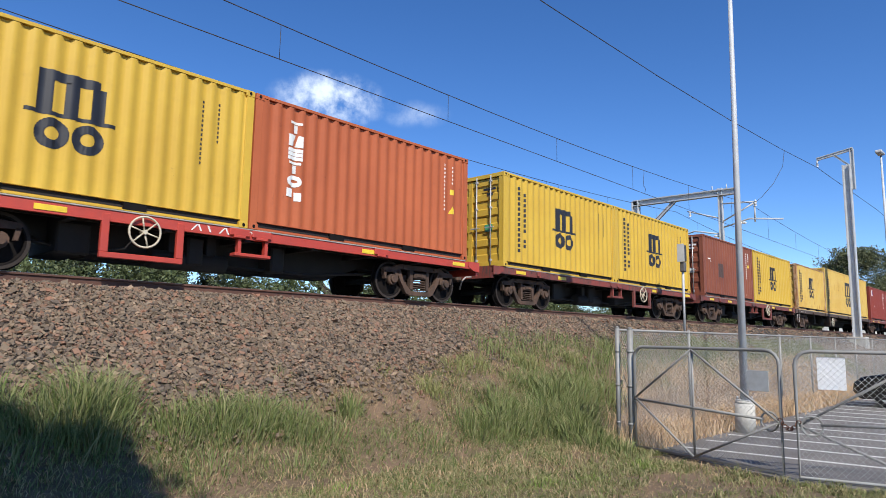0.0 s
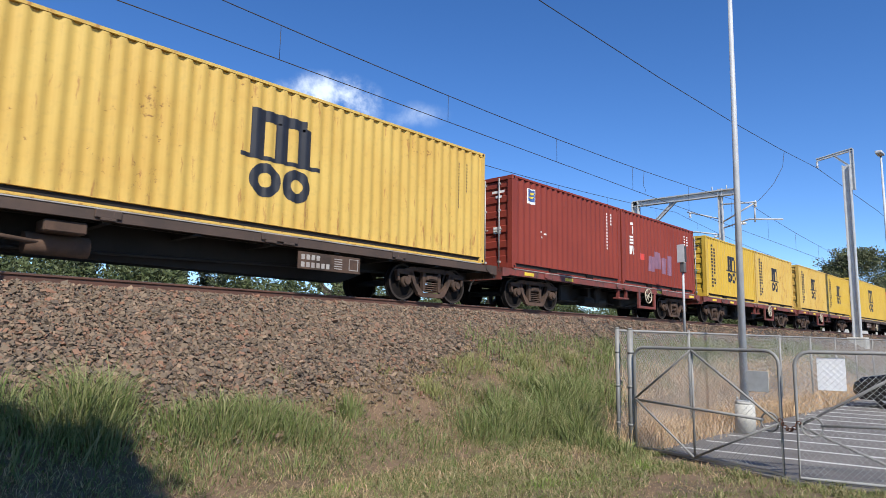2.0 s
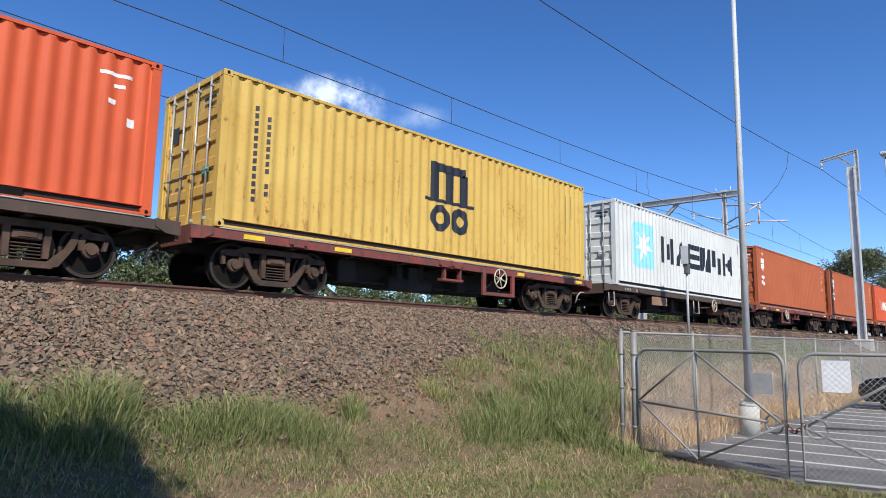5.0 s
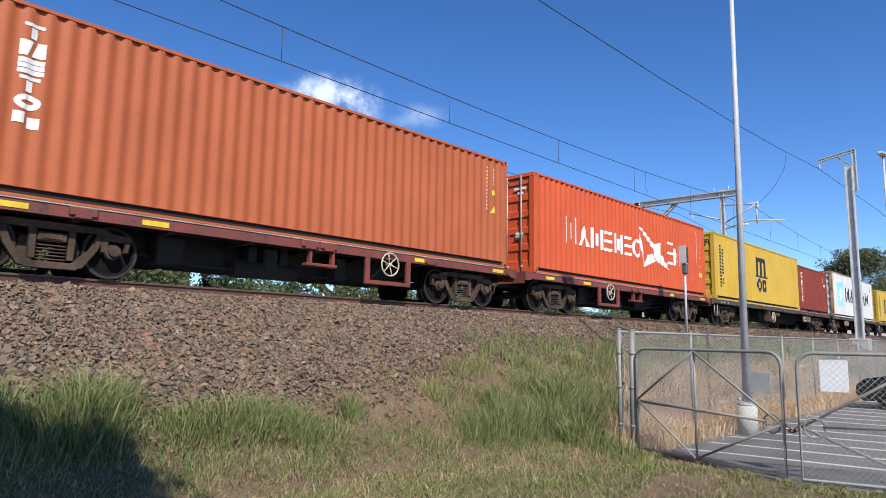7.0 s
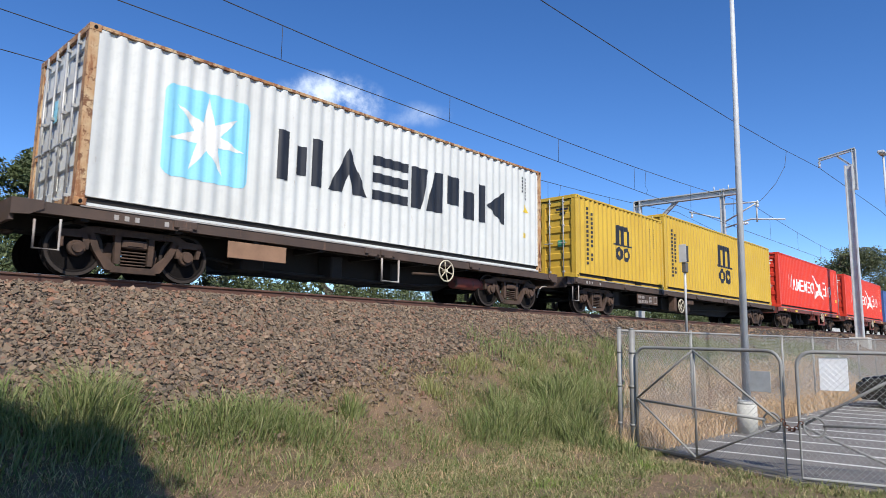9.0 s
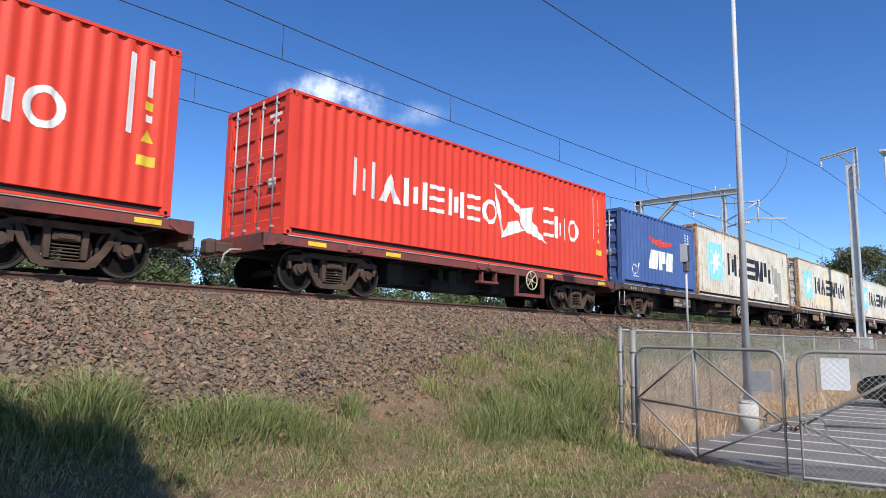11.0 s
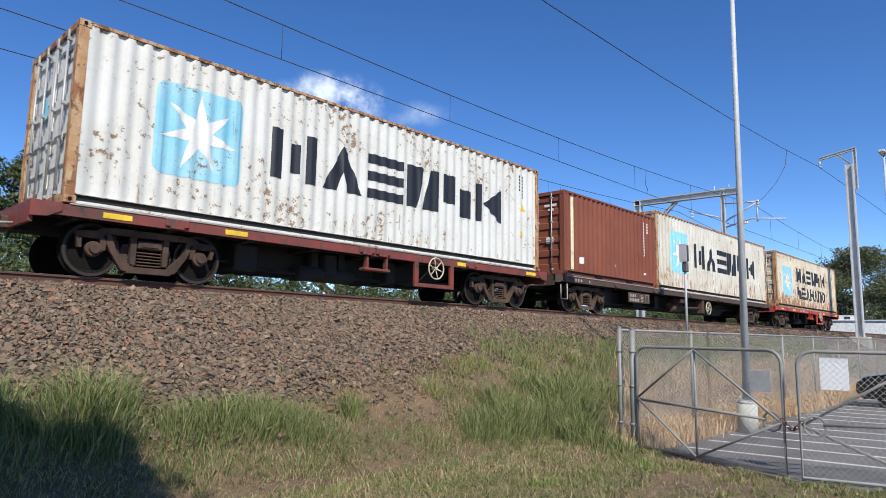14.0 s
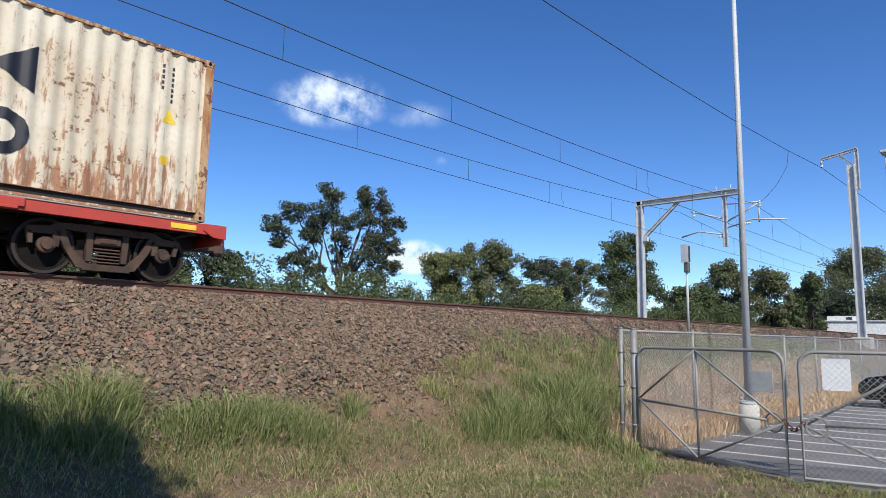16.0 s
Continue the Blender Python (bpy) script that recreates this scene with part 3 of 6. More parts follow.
def maersk_marks(L, H, second=False, worn=False):
    sq = round_square(1.26, 0.72, 1.60, 0.16) if not second else round_square(1.15, 0.66, 1.55, 0.14)
    st = star(2.05, 1.53, 0.72, 0.25) if not second else star(1.93, 1.44, 0.68, 0.24)
    word = []
    for k, kind in enumerate(("posts", "peak", "bars", "split", "shift", "kite")):
        word.append(slab(3.48 + k * 1.19, 1.06, 1.05, 0.98, 0.25, kind) if not second else slab(3.64 + k * 0.99, 1.49, 0.88, 0.80, 0.21, kind))
    if second:
        for k, kind in enumerate(("shift", "bars", "peak", "kite", "peak", "split", "disc")):
            word.append(slab(3.64 + k * 0.85, 0.56, 0.72, 0.68, 0.17, kind))
    code = column_bars(L - 0.9, H - 0.3, 5, 0.07, 0.095) + column_bars(L - 0.72, H - 0.3, 7, 0.07, 0.095)
    tri = [[[(L - 0.86, H - 1.3), (L - 0.60, H - 1.3), (L - 0.73, H - 1.06)]], [rect(L - 0.84, H - 2.02, 0.15, 0.14)]]
    return [("emblem_panel", sq, SKYBLUE_WORN if second or worn else SKYBLUE), ("star", st, WHITE_WORN if second else WHITE), ("lettering", word, INK), ("code_marking", code, INK), ("warning_sticker", tri, SIGNYEL)]


def triton_marks(L, H):
    word, top = [], (2.60 if L > 7 else 2.26)
    for k, kind in enumerate(("pin", "split", "bars", "pin", "disc", "shift")):
        word.append(slab(0.70 if L > 7 else 0.75, top - 0.235 - k * 0.27, 0.34, 0.235, 0.085, kind))
    code = column_bars(L - 0.86, H - 0.28, 12, 0.06, 0.10) + column_bars(L - 0.58, H - 0.3, 5, 0.06, 0.1)
    return [("lettering", word, WHITE), ("code_marking", code, WHITE), ("warning_sticker", [[rect(L - 0.62, H - 1.02, 0.13, 0.13)], [[(L - 0.66, H - 1.5), (L - 0.44, H - 1.5), (L - 0.55, H - 1.3)]]], SIGNYEL)]


def hamburg_marks(L, H):
    word, x = [], 1.64
    for k, (kind, w, h) in enumerate((("posts", 0.62, 0.82), ("peak", 0.64, 0.66), ("posts", 0.72, 0.66), ("bars", 0.52, 0.66), ("posts", 0.56, 0.66), ("bars", 0.5, 0.66), ("disc", 0.6, 0.66))):
        word.append(slab(x, 1.04, w, h, 0.115, kind))
        x += w + 0.12
    x = 8.62
    for kind, w, h in (("bars", 0.52, 0.86), ("posts", 0.56, 0.66), ("disc", 0.58, 0.66)):
        word.append(slab(x, 1.04, w, h, 0.115, kind))
        x += w + 0.11
    flag = [[(6.36, 2.18), (6.64, 2.14), (7.55, 1.66), (7.44, 1.50)], [(7.44, 1.50), (7.55, 1.66), (8.20, 1.80), (8.08, 1.42)],
            [(7.44, 1.50), (8.08, 1.42), (8.82, 0.82), (7.72, 1.06)], [(6.70, 0.74), (6.98, 1.20), (7.40, 1.30), (7.72, 1.06)],
            [(6.36, 2.18), (6.44, 2.12), (6.80, 0.94), (6.70, 0.74)]]
    code = [[rect(L - 0.82, H - 1.62, 0.10, 1.35)], [rect(L - 0.52, H - 0.95, 0.10, 0.65)], [rect(L - 0.52, H - 1.38, 0.12, 0.12)]]
    tri = [[[(L - 0.58, H - 1.72), (L - 0.36, H - 1.72), (L - 0.47, H - 1.5)]], [rect(L - 0.54, H - 1.18, 0.14, 0.14)], [rect(L - 0.62, H - 2.12, 0.3, 0.17)]]
    return [("lettering", word, WHITE), ("flag_emblem", flag, WHITE), ("code_marking", code, WHITE), ("warning_sticker", tri, SIGNYEL)]


def plain_code(L, H, at=0.62):
    return [("code_marking", column_bars(L - at - 0.27, H - 0.3, 12, 0.065, 0.105) + column_bars(L - at, H - 0.3, 4, 0.065, 0.105), WHITE)]


def marks_of(style, L, H):
    if style == "emblem":
        return msc_marks(L, H)
    if style == "star":
        return maersk_marks(L, H)
    if style == "star_worn":
        return maersk_marks(L, H, False, True)
    if style == "star_patched":
        return maersk_marks(L, H)[:2] + [("lettering", [slab(3.48 + k * 1.19, 1.06, 1.05, 0.98, 0.25, kind) for k, kind in enumerate(("posts", "peak", "bars", "split", "shift"))], INK),
                                         ("repair_patch", [[rect(9.58, 1.03, 0.10, 1.0)], [rect(10.44, 0.17, 0.54, 1.55)], [rect(9.75, 0.17, 0.66, 0.26)], [rect(9.75, 0.6, 0.6, 1.3)]], PATCH)] + maersk_marks(L, H)[3:]
    if style == "star_ochre":
        return [("repaint_patch", [[rect(3.3, 0.38, 3.0, 0.72)], [rect(6.4, 0.3, 2.0, 1.0)], [rect(5.56, 1.45, 1.6, 1.05)], [rect(7.3, 1.7, 0.9, 0.9)]], OCHRE)] + maersk_marks(L, H)
    if style == "star_two_words":
        return maersk_marks(L, H, True)
    if style == "white_column":
        return triton_marks(L, H)
    if style == "flag":
        return hamburg_marks(L, H)
    if style == "cream_column":
        word = [slab(0.63, 1.90 - k * 0.445, 0.30, 0.34, 0.08, kind) for k, kind in enumerate(("disc", "split", "bars", "disc"))]
        code = column_bars(L - 0.98, H - 0.3, 3, 0.07, 0.13) + column_bars(L - 0.88, H - 0.3, 3, 0.07, 0.13) + column_bars(L - 0.76, H - 0.3, 2, 0.07, 0.13) + [rect(L - 0.42, H - 0.36, 0.06, 0.14), rect(L - 0.62, H - 0.9, 0.12, 0.14)]
        return [("lettering", word, CREAM), ("code_marking", code, WHITE), ("warning_sticker", [rect(L - 0.40, H - 0.9, 0.08, 0.13)], SIGNYEL)]
    if style == "small_white":
        word = [slab(0.56, 1.70, 0.32, 0.52, 0.11, "disc"), slab(0.91, 1.70, 0.32, 0.52, 0.11, "posts"), [rect(1.27, 1.70, 0.16, 0.52)]]
        return [("lettering", word, WHITE), ("code_marking", [rect(L - 0.95, H - 0.42, 0.5, 0.06), rect(L - 0.72, H - 0.6, 0.16, 0.06), rect(L - 0.8, H - 0.88, 0.12, 0.08), rect(L - 0.5, H - 1.2, 0.13, 0.14)], WHITE)]
    if style == "white_low":
        word = [slab(0.68, 1.80, 0.22, 0.42, 0.075, "pin"), slab(0.64, 1.46, 0.28, 0.28, 0.08, "bars"), slab(0.62, 1.09, 0.32, 0.3, 0.08, "split")]
        graff = [[rect(2.03, 0.62, 0.42, 0.55, 0.06)], [rect(2.5, 0.75, 0.5, 0.62, -0.05)], [rect(3.05, 0.6, 0.42, 0.6, 0.04)], [rect(3.52, 0.58, 0.45, 0.75, 0.05)]]
        return [("lettering", word, WHITE), ("graffiti", graff, GRAFF), ("red_graffiti", [rect(1.3, H - 1.62, 0.4, 0.22, 0.04)], SIGNRED)] + plain_code(L, H)
    if style == "sticker":
        return [("white_panel", [rect(0.72, 1.90, 0.37, 0.44)], WHITE), ("blue_panel", [rect(0.75, 1.97, 0.31, 0.34)], PAINT["blue"]),
                ("yellow_mark", [[rect(0.78, 2.06, 0.2, 0.06, 0.04)], [rect(0.80, 2.17, 0.2, 0.06, 0.04)]], SIGNYEL), ("scrape", [[rect(1.35, H - 1.45, 0.12, 0.05)], [rect(1.55, H - 1.5, 0.1, 0.05)], [rect(1.4, H - 1.6, 0.1, 0.05)]], WHITE)] + plain_code(L, H)
    if style == "dark_patch":
        return [("repair_patch", [rect(1.72, 0.90, 0.63, 0.60)], DARKPATCH), ("sticker", [rect(0.48, H - 1.0, 0.3, 0.05), rect(0.78, H - 1.1, 0.08, 0.06), rect(L - 1.05, 0.28, 0.13, 0.06)], WHITE)] + plain_code(L, H) + [("warning_sticker", [rect(L - 0.64, H - 0.98, 0.13, 0.13)], SIGNYEL)]
    if style == "white_eagle":
        word = [[rect(2.05, 0.68, 0.62, 0.70, 0.10)], [rect(2.86, 0.68, 0.25, 0.70), rect(3.11, 0.94, 0.26, 0.44)], [rect(3.46, 0.68, 0.55, 0.70, 0.04)]]
        bird = [[(2.04, 1.86), (2.75, 1.76), (2.9, 1.56), (2.25, 1.62)], [(2.75, 1.76), (3.0, 1.86), (3.15, 1.76), (2.98, 1.48), (2.9, 1.56)], [(3.15, 1.76), (4.05, 1.80), (4.0, 1.66), (3.02, 1.54)]]
        chalk = arc_band(0.9, 0.55, 0.17, 0.2, 0.03, 30, 320) + [rect(1.15, 0.4, 0.04, 0.4, 0.1), rect(0.75, 0.3, 0.5, 0.03)]
        return [("lettering", word, WHITE), ("emblem", bird, SIGNRED), ("chalk_scrawl", chalk, WHITE)] + plain_code(L, H)
    if style == "plain_strip":
        return [("pale_strip", [rect(0.42, 0.2, 0.10, H - 0.35)], CREAM), ("sticker", [rect(0.85, 0.42, 0.3, 0.2, 0.02), rect(3.1, 0.5, 0.06, 0.09), rect(L - 0.9, 0.4, 0.13, 0.06)], WHITE)] + plain_code(L, H)
    return []


def door_panel(w, h):
    """Door leaf in the plane x = 0, facing -x, with pressed horizontal bands and a frame."""
    bm = bmesh.new()
    zs, n, z = [(0.0, 0.0), (0.10, 0.0)], 5, 0.10
    step = (h - 0.2) / n
    for k in range(n):
        a = 0.10 + k * step
        zs += [(a + 0.10, 0.0), (a + 0.13, 0.034), (a + step - 0.10, 0.034), (a + step - 0.07, 0.0)]
    zs += [(h, 0.0)]
    cols = [[bm.verts.new((d, y, q)) for q, d in zs] for y in (0.06, w - 0.06)]
    for i in range(len(zs) - 1):
        bm.faces.new((cols[0][i], cols[0][i + 1], cols[1][i + 1], cols[1][i]))
    box_bm(bm, -0.012, 0.05, 0.0, 0.06, 0, h)
    box_bm(bm, -0.012, 0.05, w - 0.06, w, 0, h)
    return bm


def container(style, paint, L, H, label, end="door", post=None):
    """ISO box: x along, near wall at y = 0, standing on z = 0."""
    c = empty("shipping_container")
    p, pp = PAINT[paint], post or PAINT[paint]
    W = 2.438
    side = once(("side", L, H), lambda: data("side_wall", wave_panel(L, 0.155, H - 0.06)))
    put("side_wall", side, p, c)
    put("side_wall", side, p, c, at=pose(L, W, 0, 0, 0, 180))
    front = once(("front", H), lambda: data("end_wall", wave_panel(W, 0.155, H - 0.09)))
    put("end_wall", front, p, c, at=pose(L, 0, 0, 0, 0, 90))
    roof = once(("roof", L), lambda: data("roof", wave_panel(L, 0.05, W - 0.05)))
    put("roof", roof, p, c, at=Matrix(((1, 0, 0, 0), (0, 0, 1, 0), (0, -1, 0, H - 0.008), (0, 0, 0, 1))))
    post_me = once(("post", H), lambda: data("corner_post", box_bm(box_bm(bmesh.new(), 0, 0.15, 0.004, 0.05, 0.1, H - 0.1, 0.006), 0.004, 0.06, 0.05, 0.17, 0.1, H - 0.1)))
    for m in (pose(0, 0, 0), pose(L, W, 0, 0, 0, 180)):
        put("corner_post", post_me, pp, c, at=m)
    post_b = once(("postb", H), lambda: data("corner_post", box_bm(box_bm(bmesh.new(), -0.15, 0, 0.004, 0.05, 0.1, H - 0.1, 0.006), -0.06, -0.004, 0.05, 0.17, 0.1, H - 0.1)))
    for m in (pose(L, 0, 0), pose(0, W, 0, 0, 0, 180)):
        put("corner_post", post_b, pp, c, at=m)

    def casting():
        bm = box_bm(bmesh.new(), 0, 0.178, -0.003, 0.162, 0, 0.118, 0.008)
        return data("corner_casting", bm)

    cast = once("cast", casting)
    # solid plug on the casting; the hole's inner shade is its black colour
    hole = once("hole", lambda: data("casting_hole", prism_bm(bmesh.new(), [(0.089 + 0.03 * math.cos(a * math.tau / 12), 0.059 + (0.018 if a in (0, 6) else 0.035) * math.sin(a * math.tau / 12)) for a in range(12)], -0.0045, 0.02)))
    for x in (-0.003, L + 0.003 - 0.178):
        for y in (0, W - 0.159):
            for z in (-0.003, H - 0.115):
                k = put("corner_casting", cast, pp, c, at=pose(x, y, z))
                if y == 0:
                    put("casting_hole", hole, DARK, k)
    top = once(("top", L), lambda: data("top_rail", box_bm(bmesh.new(), 0.17, L - 0.17, 0.004, 0.064, -0.06, 0, 0.004)))

    def sill():
        bm = bmesh.new()
        prof = [(0.012, 0.155), (0.075, 0.155), (0.075, 0.0), (0.004, 0.0), (0.004, 0.022), (0.066, 0.028), (0.066, 0.143), (0.012, 0.146)]
        ends = [[bm.verts.new((x, u, v)) for u, v in prof] for x in (0.17, L - 0.17)]
        for i in range(len(prof)):
            j = (i + 1) % len(prof)
            bm.faces.new((ends[0][i], ends[0][j], ends[1][j], ends[1][i]))
        return data("bottom_rail", bm)

    low = once(("low", L), sill)
    for m in (pose(0, 0, 0), pose(L, W, 0, 0, 0, 180)):
        put("top_rail", top, pp, c, at=m @ pose(0, 0, H))
        put("bottom_rail", low, p, c, at=m)
    if L < 7:
        # closed block, coloured black for the shade inside an open pocket
        pocket = once("pocket", lambda: data("fork_pocket", box_bm(bmesh.new(), 0, 0.36, -0.001, 0.06, 0.02, 0.135)))
        for x in (L / 2 - 1.2, L / 2 + 0.84):
            put("fork_pocket", pocket, DARK, c, at=pose(x, 0, 0))
    floor = once(("floor", L), lambda: data("floor", box_bm(bmesh.new(), 0.06, L - 0.06, 0.06, W - 0.06, 0.06, 0.15)))
    put("floor", floor, UNDER, c)
    head = once("head", lambda: data("door_header", box_bm(bmesh.new(), 0.0, 0.08, 0.16, W - 0.16, -0.11, -0.002, 0.004)))
    put("door_header", head, pp, c, at=pose(0, 0, H))
    sill_me = once("dsill", lambda: data("door_sill", box_bm(bmesh.new(), 0.0, 0.08, 0.16, W - 0.16, 0.004, 0.15, 0.004)))
    put("door_sill", sill_me, pp, c)
    leaf = once(("leaf", H), lambda: data("door", door_panel(1.055, H - 0.27)))
    rod = once(("rod", H), lambda: data("lock_rod", tube_bm(bmesh.new(), (-0.045, 0, 0.05), (-0.045, 0, H - 0.05), 0.02, n=6)))
    keeper = once("keeper", lambda: data("rod_keeper", box_bm(bmesh.new(), -0.068, 0.0, -0.034, 0.034, -0.03, 0.03, 0.008)))
    handle = once("handle", lambda: data("handle", box_bm(bmesh.new(), -0.075, -0.05, -0.02, 0.30, -0.015, 0.015, 0.006)))
    for k in range(2):
        d = put("door", leaf, p, c, at=pose(0.045, 0.16 + k * 1.063, 0.14))
        for y in ((0.30, 0.80), (0.26, 0.76))[k]:
            put("lock_rod", rod, ROD, c, at=pose(0.04, 0.16 + k * 1.063 + y, 0))
            put("rod_keeper", keeper, ROD, d, at=pose(0, y, 0.05))
            put("rod_keeper", keeper, ROD, d, at=pose(0, y, H - 0.34))
            put("rod_keeper", keeper, ROD, d, at=pose(0, y, 1.5))
            put("handle", handle, ROD, d, at=pose(0, y - 0.1, 0.95))
        hinge = once("hinge", lambda: data("hinge", box_bm(bmesh.new(), -0.03, 0.0, -0.05, 0.05, -0.07, 0.07, 0.01)))
        for z in (0.25, 0.95, 1.6, H - 0.5):
            put("hinge", hinge, pp, d, at=pose(0, 0.0 if k == 0 else 1.055, z))
    plate = once("plate", lambda: data("data_plate", box_bm(bmesh.new(), -0.004, 0.0, 0, 0.26, 0, 0.2)))
    if end == "door":
        put("data_plate", plate, GREEN if paint in ("yellow", "faded") else WHITE, c, at=pose(0.03, 0.42, 0.98))
        put("code_plate", plate, INK if paint in ("yellow", "faded", "grey", "stained", "rusty", "spotted") else WHITE, c, at=pose(0.03, 0.3, H - 0.46) @ Matrix.Diagonal((1, 1.7, 0.35, 1)))
        put("code_plate", plate, INK if paint in ("yellow", "faded", "grey", "stained", "rusty", "spotted") else WHITE, c, at=pose(0.03, 0.4, H - 0.6) @ Matrix.Diagonal((1, 0.8, 0.35, 1)))
        if paint in ("grey", "stained", "rusty", "spotted"):
            put("small_emblem_panel", plate, SKYBLUE, c, at=pose(0.03, 1.35, H - 1.32) @ Matrix.Diagonal((1, 1.2, 1.9, 1)))
        if style == "emblem":
            put("small_emblem", plate, INK, c, at=pose(0.03, 1.75, H - 1.05) @ Matrix.Diagonal((1, 0.9, 1.6, 1)))
    for name, polys, m in marks_of(style, L, H):
        groups = polys if isinstance(polys[0][0], list) else [polys]
        lift = 0.004 + (0.004 if name in ("star", "lettering", "blue_panel") else 0) + (0.008 if name == "yellow_mark" else 0)
        for k, group in enumerate(groups):
            ob = put(name, once((style, name, L, H, k), lambda: decal(group, lift)), m, c)
            if name == "code_marking":
                ob["kind"] = "stuff"
    return tagged(c, label, "shipping container", "containers on the freight train")


S, T = (6.058, 2.591), (12.192, 2.896)
YB = "bright yellow container with black emblem, "
YF = "faded yellow container with rust stains, "
RU = POST_RUST
CARGO = [
    (0.08, "emblem", "yellow", S, YB + "on a red flat wagon", None), (6.19, "white_column", "orange", S, "orange-brown container with a column of white letters", None),
    (13.76, "emblem", "yellow", S, YB + "paired on a red wagon", None), (19.85, "emblem", "yellow", S, YB + "paired on a red wagon", None),
    (27.38, "dark_patch", "brown", S, "oxide-brown container with a dark square patch", None), (33.57, "emblem", "yellow", S, YB + "beside a brown container", None),
    (40.79, "emblem", "faded", S, YF + "rusty end frame", RU), (46.99, "emblem", "faded", T, YF + "long and high", None),
    (60.39, "sticker", "maroon", S, "dark red container with a small blue and yellow sticker", None), (66.57, "white_low", "maroon", S, "dark red container with purple graffiti and white letters", None),
    (73.89, "emblem", "yellow", S, YB + "paired on a red wagon", None), (80.08, "emblem", "faded", S, YF + "paired on a red wagon", None),
    (87.48, "emblem", "faded", S, YF + "paired on a red wagon", None), (93.65, "emblem", "yellow", S, YB + "paired on a red wagon", None),
    (100.87, "emblem", "yellow", T, YB + "long and high", None), (113.2, "small_white", "tangerine", S, "scratched orange-red container with small white letters", None),
    (120.36, "emblem", "faded", T, YF + "long and high", None), (134.54, "star", "grey", T, "pale grey container with blue star panel and dark letters", None),
    (148.37, "white_column", "orange", T, "long orange-brown container with a column of white letters", None), (161.85, "white_column", "orange", T, "long orange-brown container with a column of white letters", None),
    (175.3, "flag", "tangerine", T, "long orange-red container with white letters and flag emblem", None), (188.58, "emblem", "yellow", T, YB + "long and high", None),
    (200.84, "cream_column", "maroon", S, "dark red container with cream letters in a column", None), (208.41, "star", "grey", T, "pale grey container with blue star panel and rusty post", RU),
    (222.47, "emblem", "yellow", S, YB + "on a brown wagon", None), (228.68, "emblem", "yellow", T, YB + "long and high", None),
    (242.35, "flag", "red", T, "long bright red container with white letters and flag emblem", None), (256.73, "flag", "red", T, "long bright red container with white letters and flag emblem", None),
    (269.95, "white_eagle", "blue", S, "dull blue container with white letters and red emblem", None), (276.2, "star_patched", "stained", T, "stained grey container with star panel and grey repair patches", RU),
    (290.23, "star_ochre", "stained", T, "grey container with ochre repainted patches and star panel", RU), (305.2, "star", "stained", T, "long stained grey container with blue star panel", None),
    (319.27, "star_worn", "spotted", T, "long pale grey container with scraped blue star panel", RU), (332.92, "plain_strip", "brown", S, "plain oxide-brown container with a pale vertical strip", None),
    (339.08, "star", "stained", T, "long stained grey container with dark letters", RU), (352.94, "star_two_words", "rusty", T, "heavily rusted cream container with star panel, last on the train", RU),
]
MOVING = []
for s, style, paint, (L, H), label, post in CARGO:
    MOVING.append((container(style, paint, L, H, label, "door", post), s, BED))


# ---------------------------------------------------------------- wagons
def bogie_frame():
    """Cast side frames with two windows and a spring opening, in (x, z) about the bogie centre; z = 0 on the rail."""
    bm = bmesh.new()
    for y0, y1 in ((0.27, 0.37), (2.07, 2.17)):
        prism_bm(bm, [(-0.66, 0.70), (-0.60, 0.80), (0.60, 0.80), (0.66, 0.70), (0.42, 0.69), (-0.42, 0.69)], y0, y1)
        for k in (-1, 1):
            def wing(pts):
                prism_bm(bm, [(k * x, z) for x, z in (pts if k > 0 else pts[::-1])], y0, y1)
            wing([(0.60, 0.80), (0.66, 0.69), (0.82, 0.60), (1.10, 0.60), (1.16, 0.66), (1.12, 0.70), (0.86, 0.72), (0.74, 0.78)])      # shoulder over the axle box
            wing([(0.63, 0.70), (0.74, 0.67), (0.63, 0.42), (0.44, 0.14), (0.26, 0.10), (0.28, 0.20), (0.52, 0.42)])               # tension member
            wing([(0.22, 0.70), (0.32, 0.70), (0.30, 0.24), (0.22, 0.24)])                                           # column
            wing([(0.68, 0.66), (0.80, 0.62), (0.76, 0.42), (0.70, 0.42)])                                                         # jaw
            wing([(1.06, 0.62), (1.14, 0.62), (1.10, 0.44), (1.05, 0.44)])
        prism_bm(bm, [(-0.36, 0.10), (0.36, 0.10), (0.30, 0.20), (-0.30, 0.20)], y0 - 0.02, y1 + 0.02)
        for k in (-0.5, 0.5):
            box_bm(bm, k - 0.05, k + 0.05, y0 - 0.015, y0 + 0.02, 0.72, 0.78, 0.01)
    box_bm(bm, -0.2, 0.2, 0.25, 2.19, 0.50, 0.64, 0.02)
    box_bm(bm, -0.13, 0.13, 0.235, 0.255, 0.53, 0.61, 0.01)
    return data("bogie", bm)


def spring_nest():
    bm = bmesh.new()
    for k in range(5):
        box_bm(bm, -0.2, 0.2, 0.285, 0.36, 0.225 + k * 0.052, 0.248 + k * 0.052, 0.006)
    return data("spring", bm)


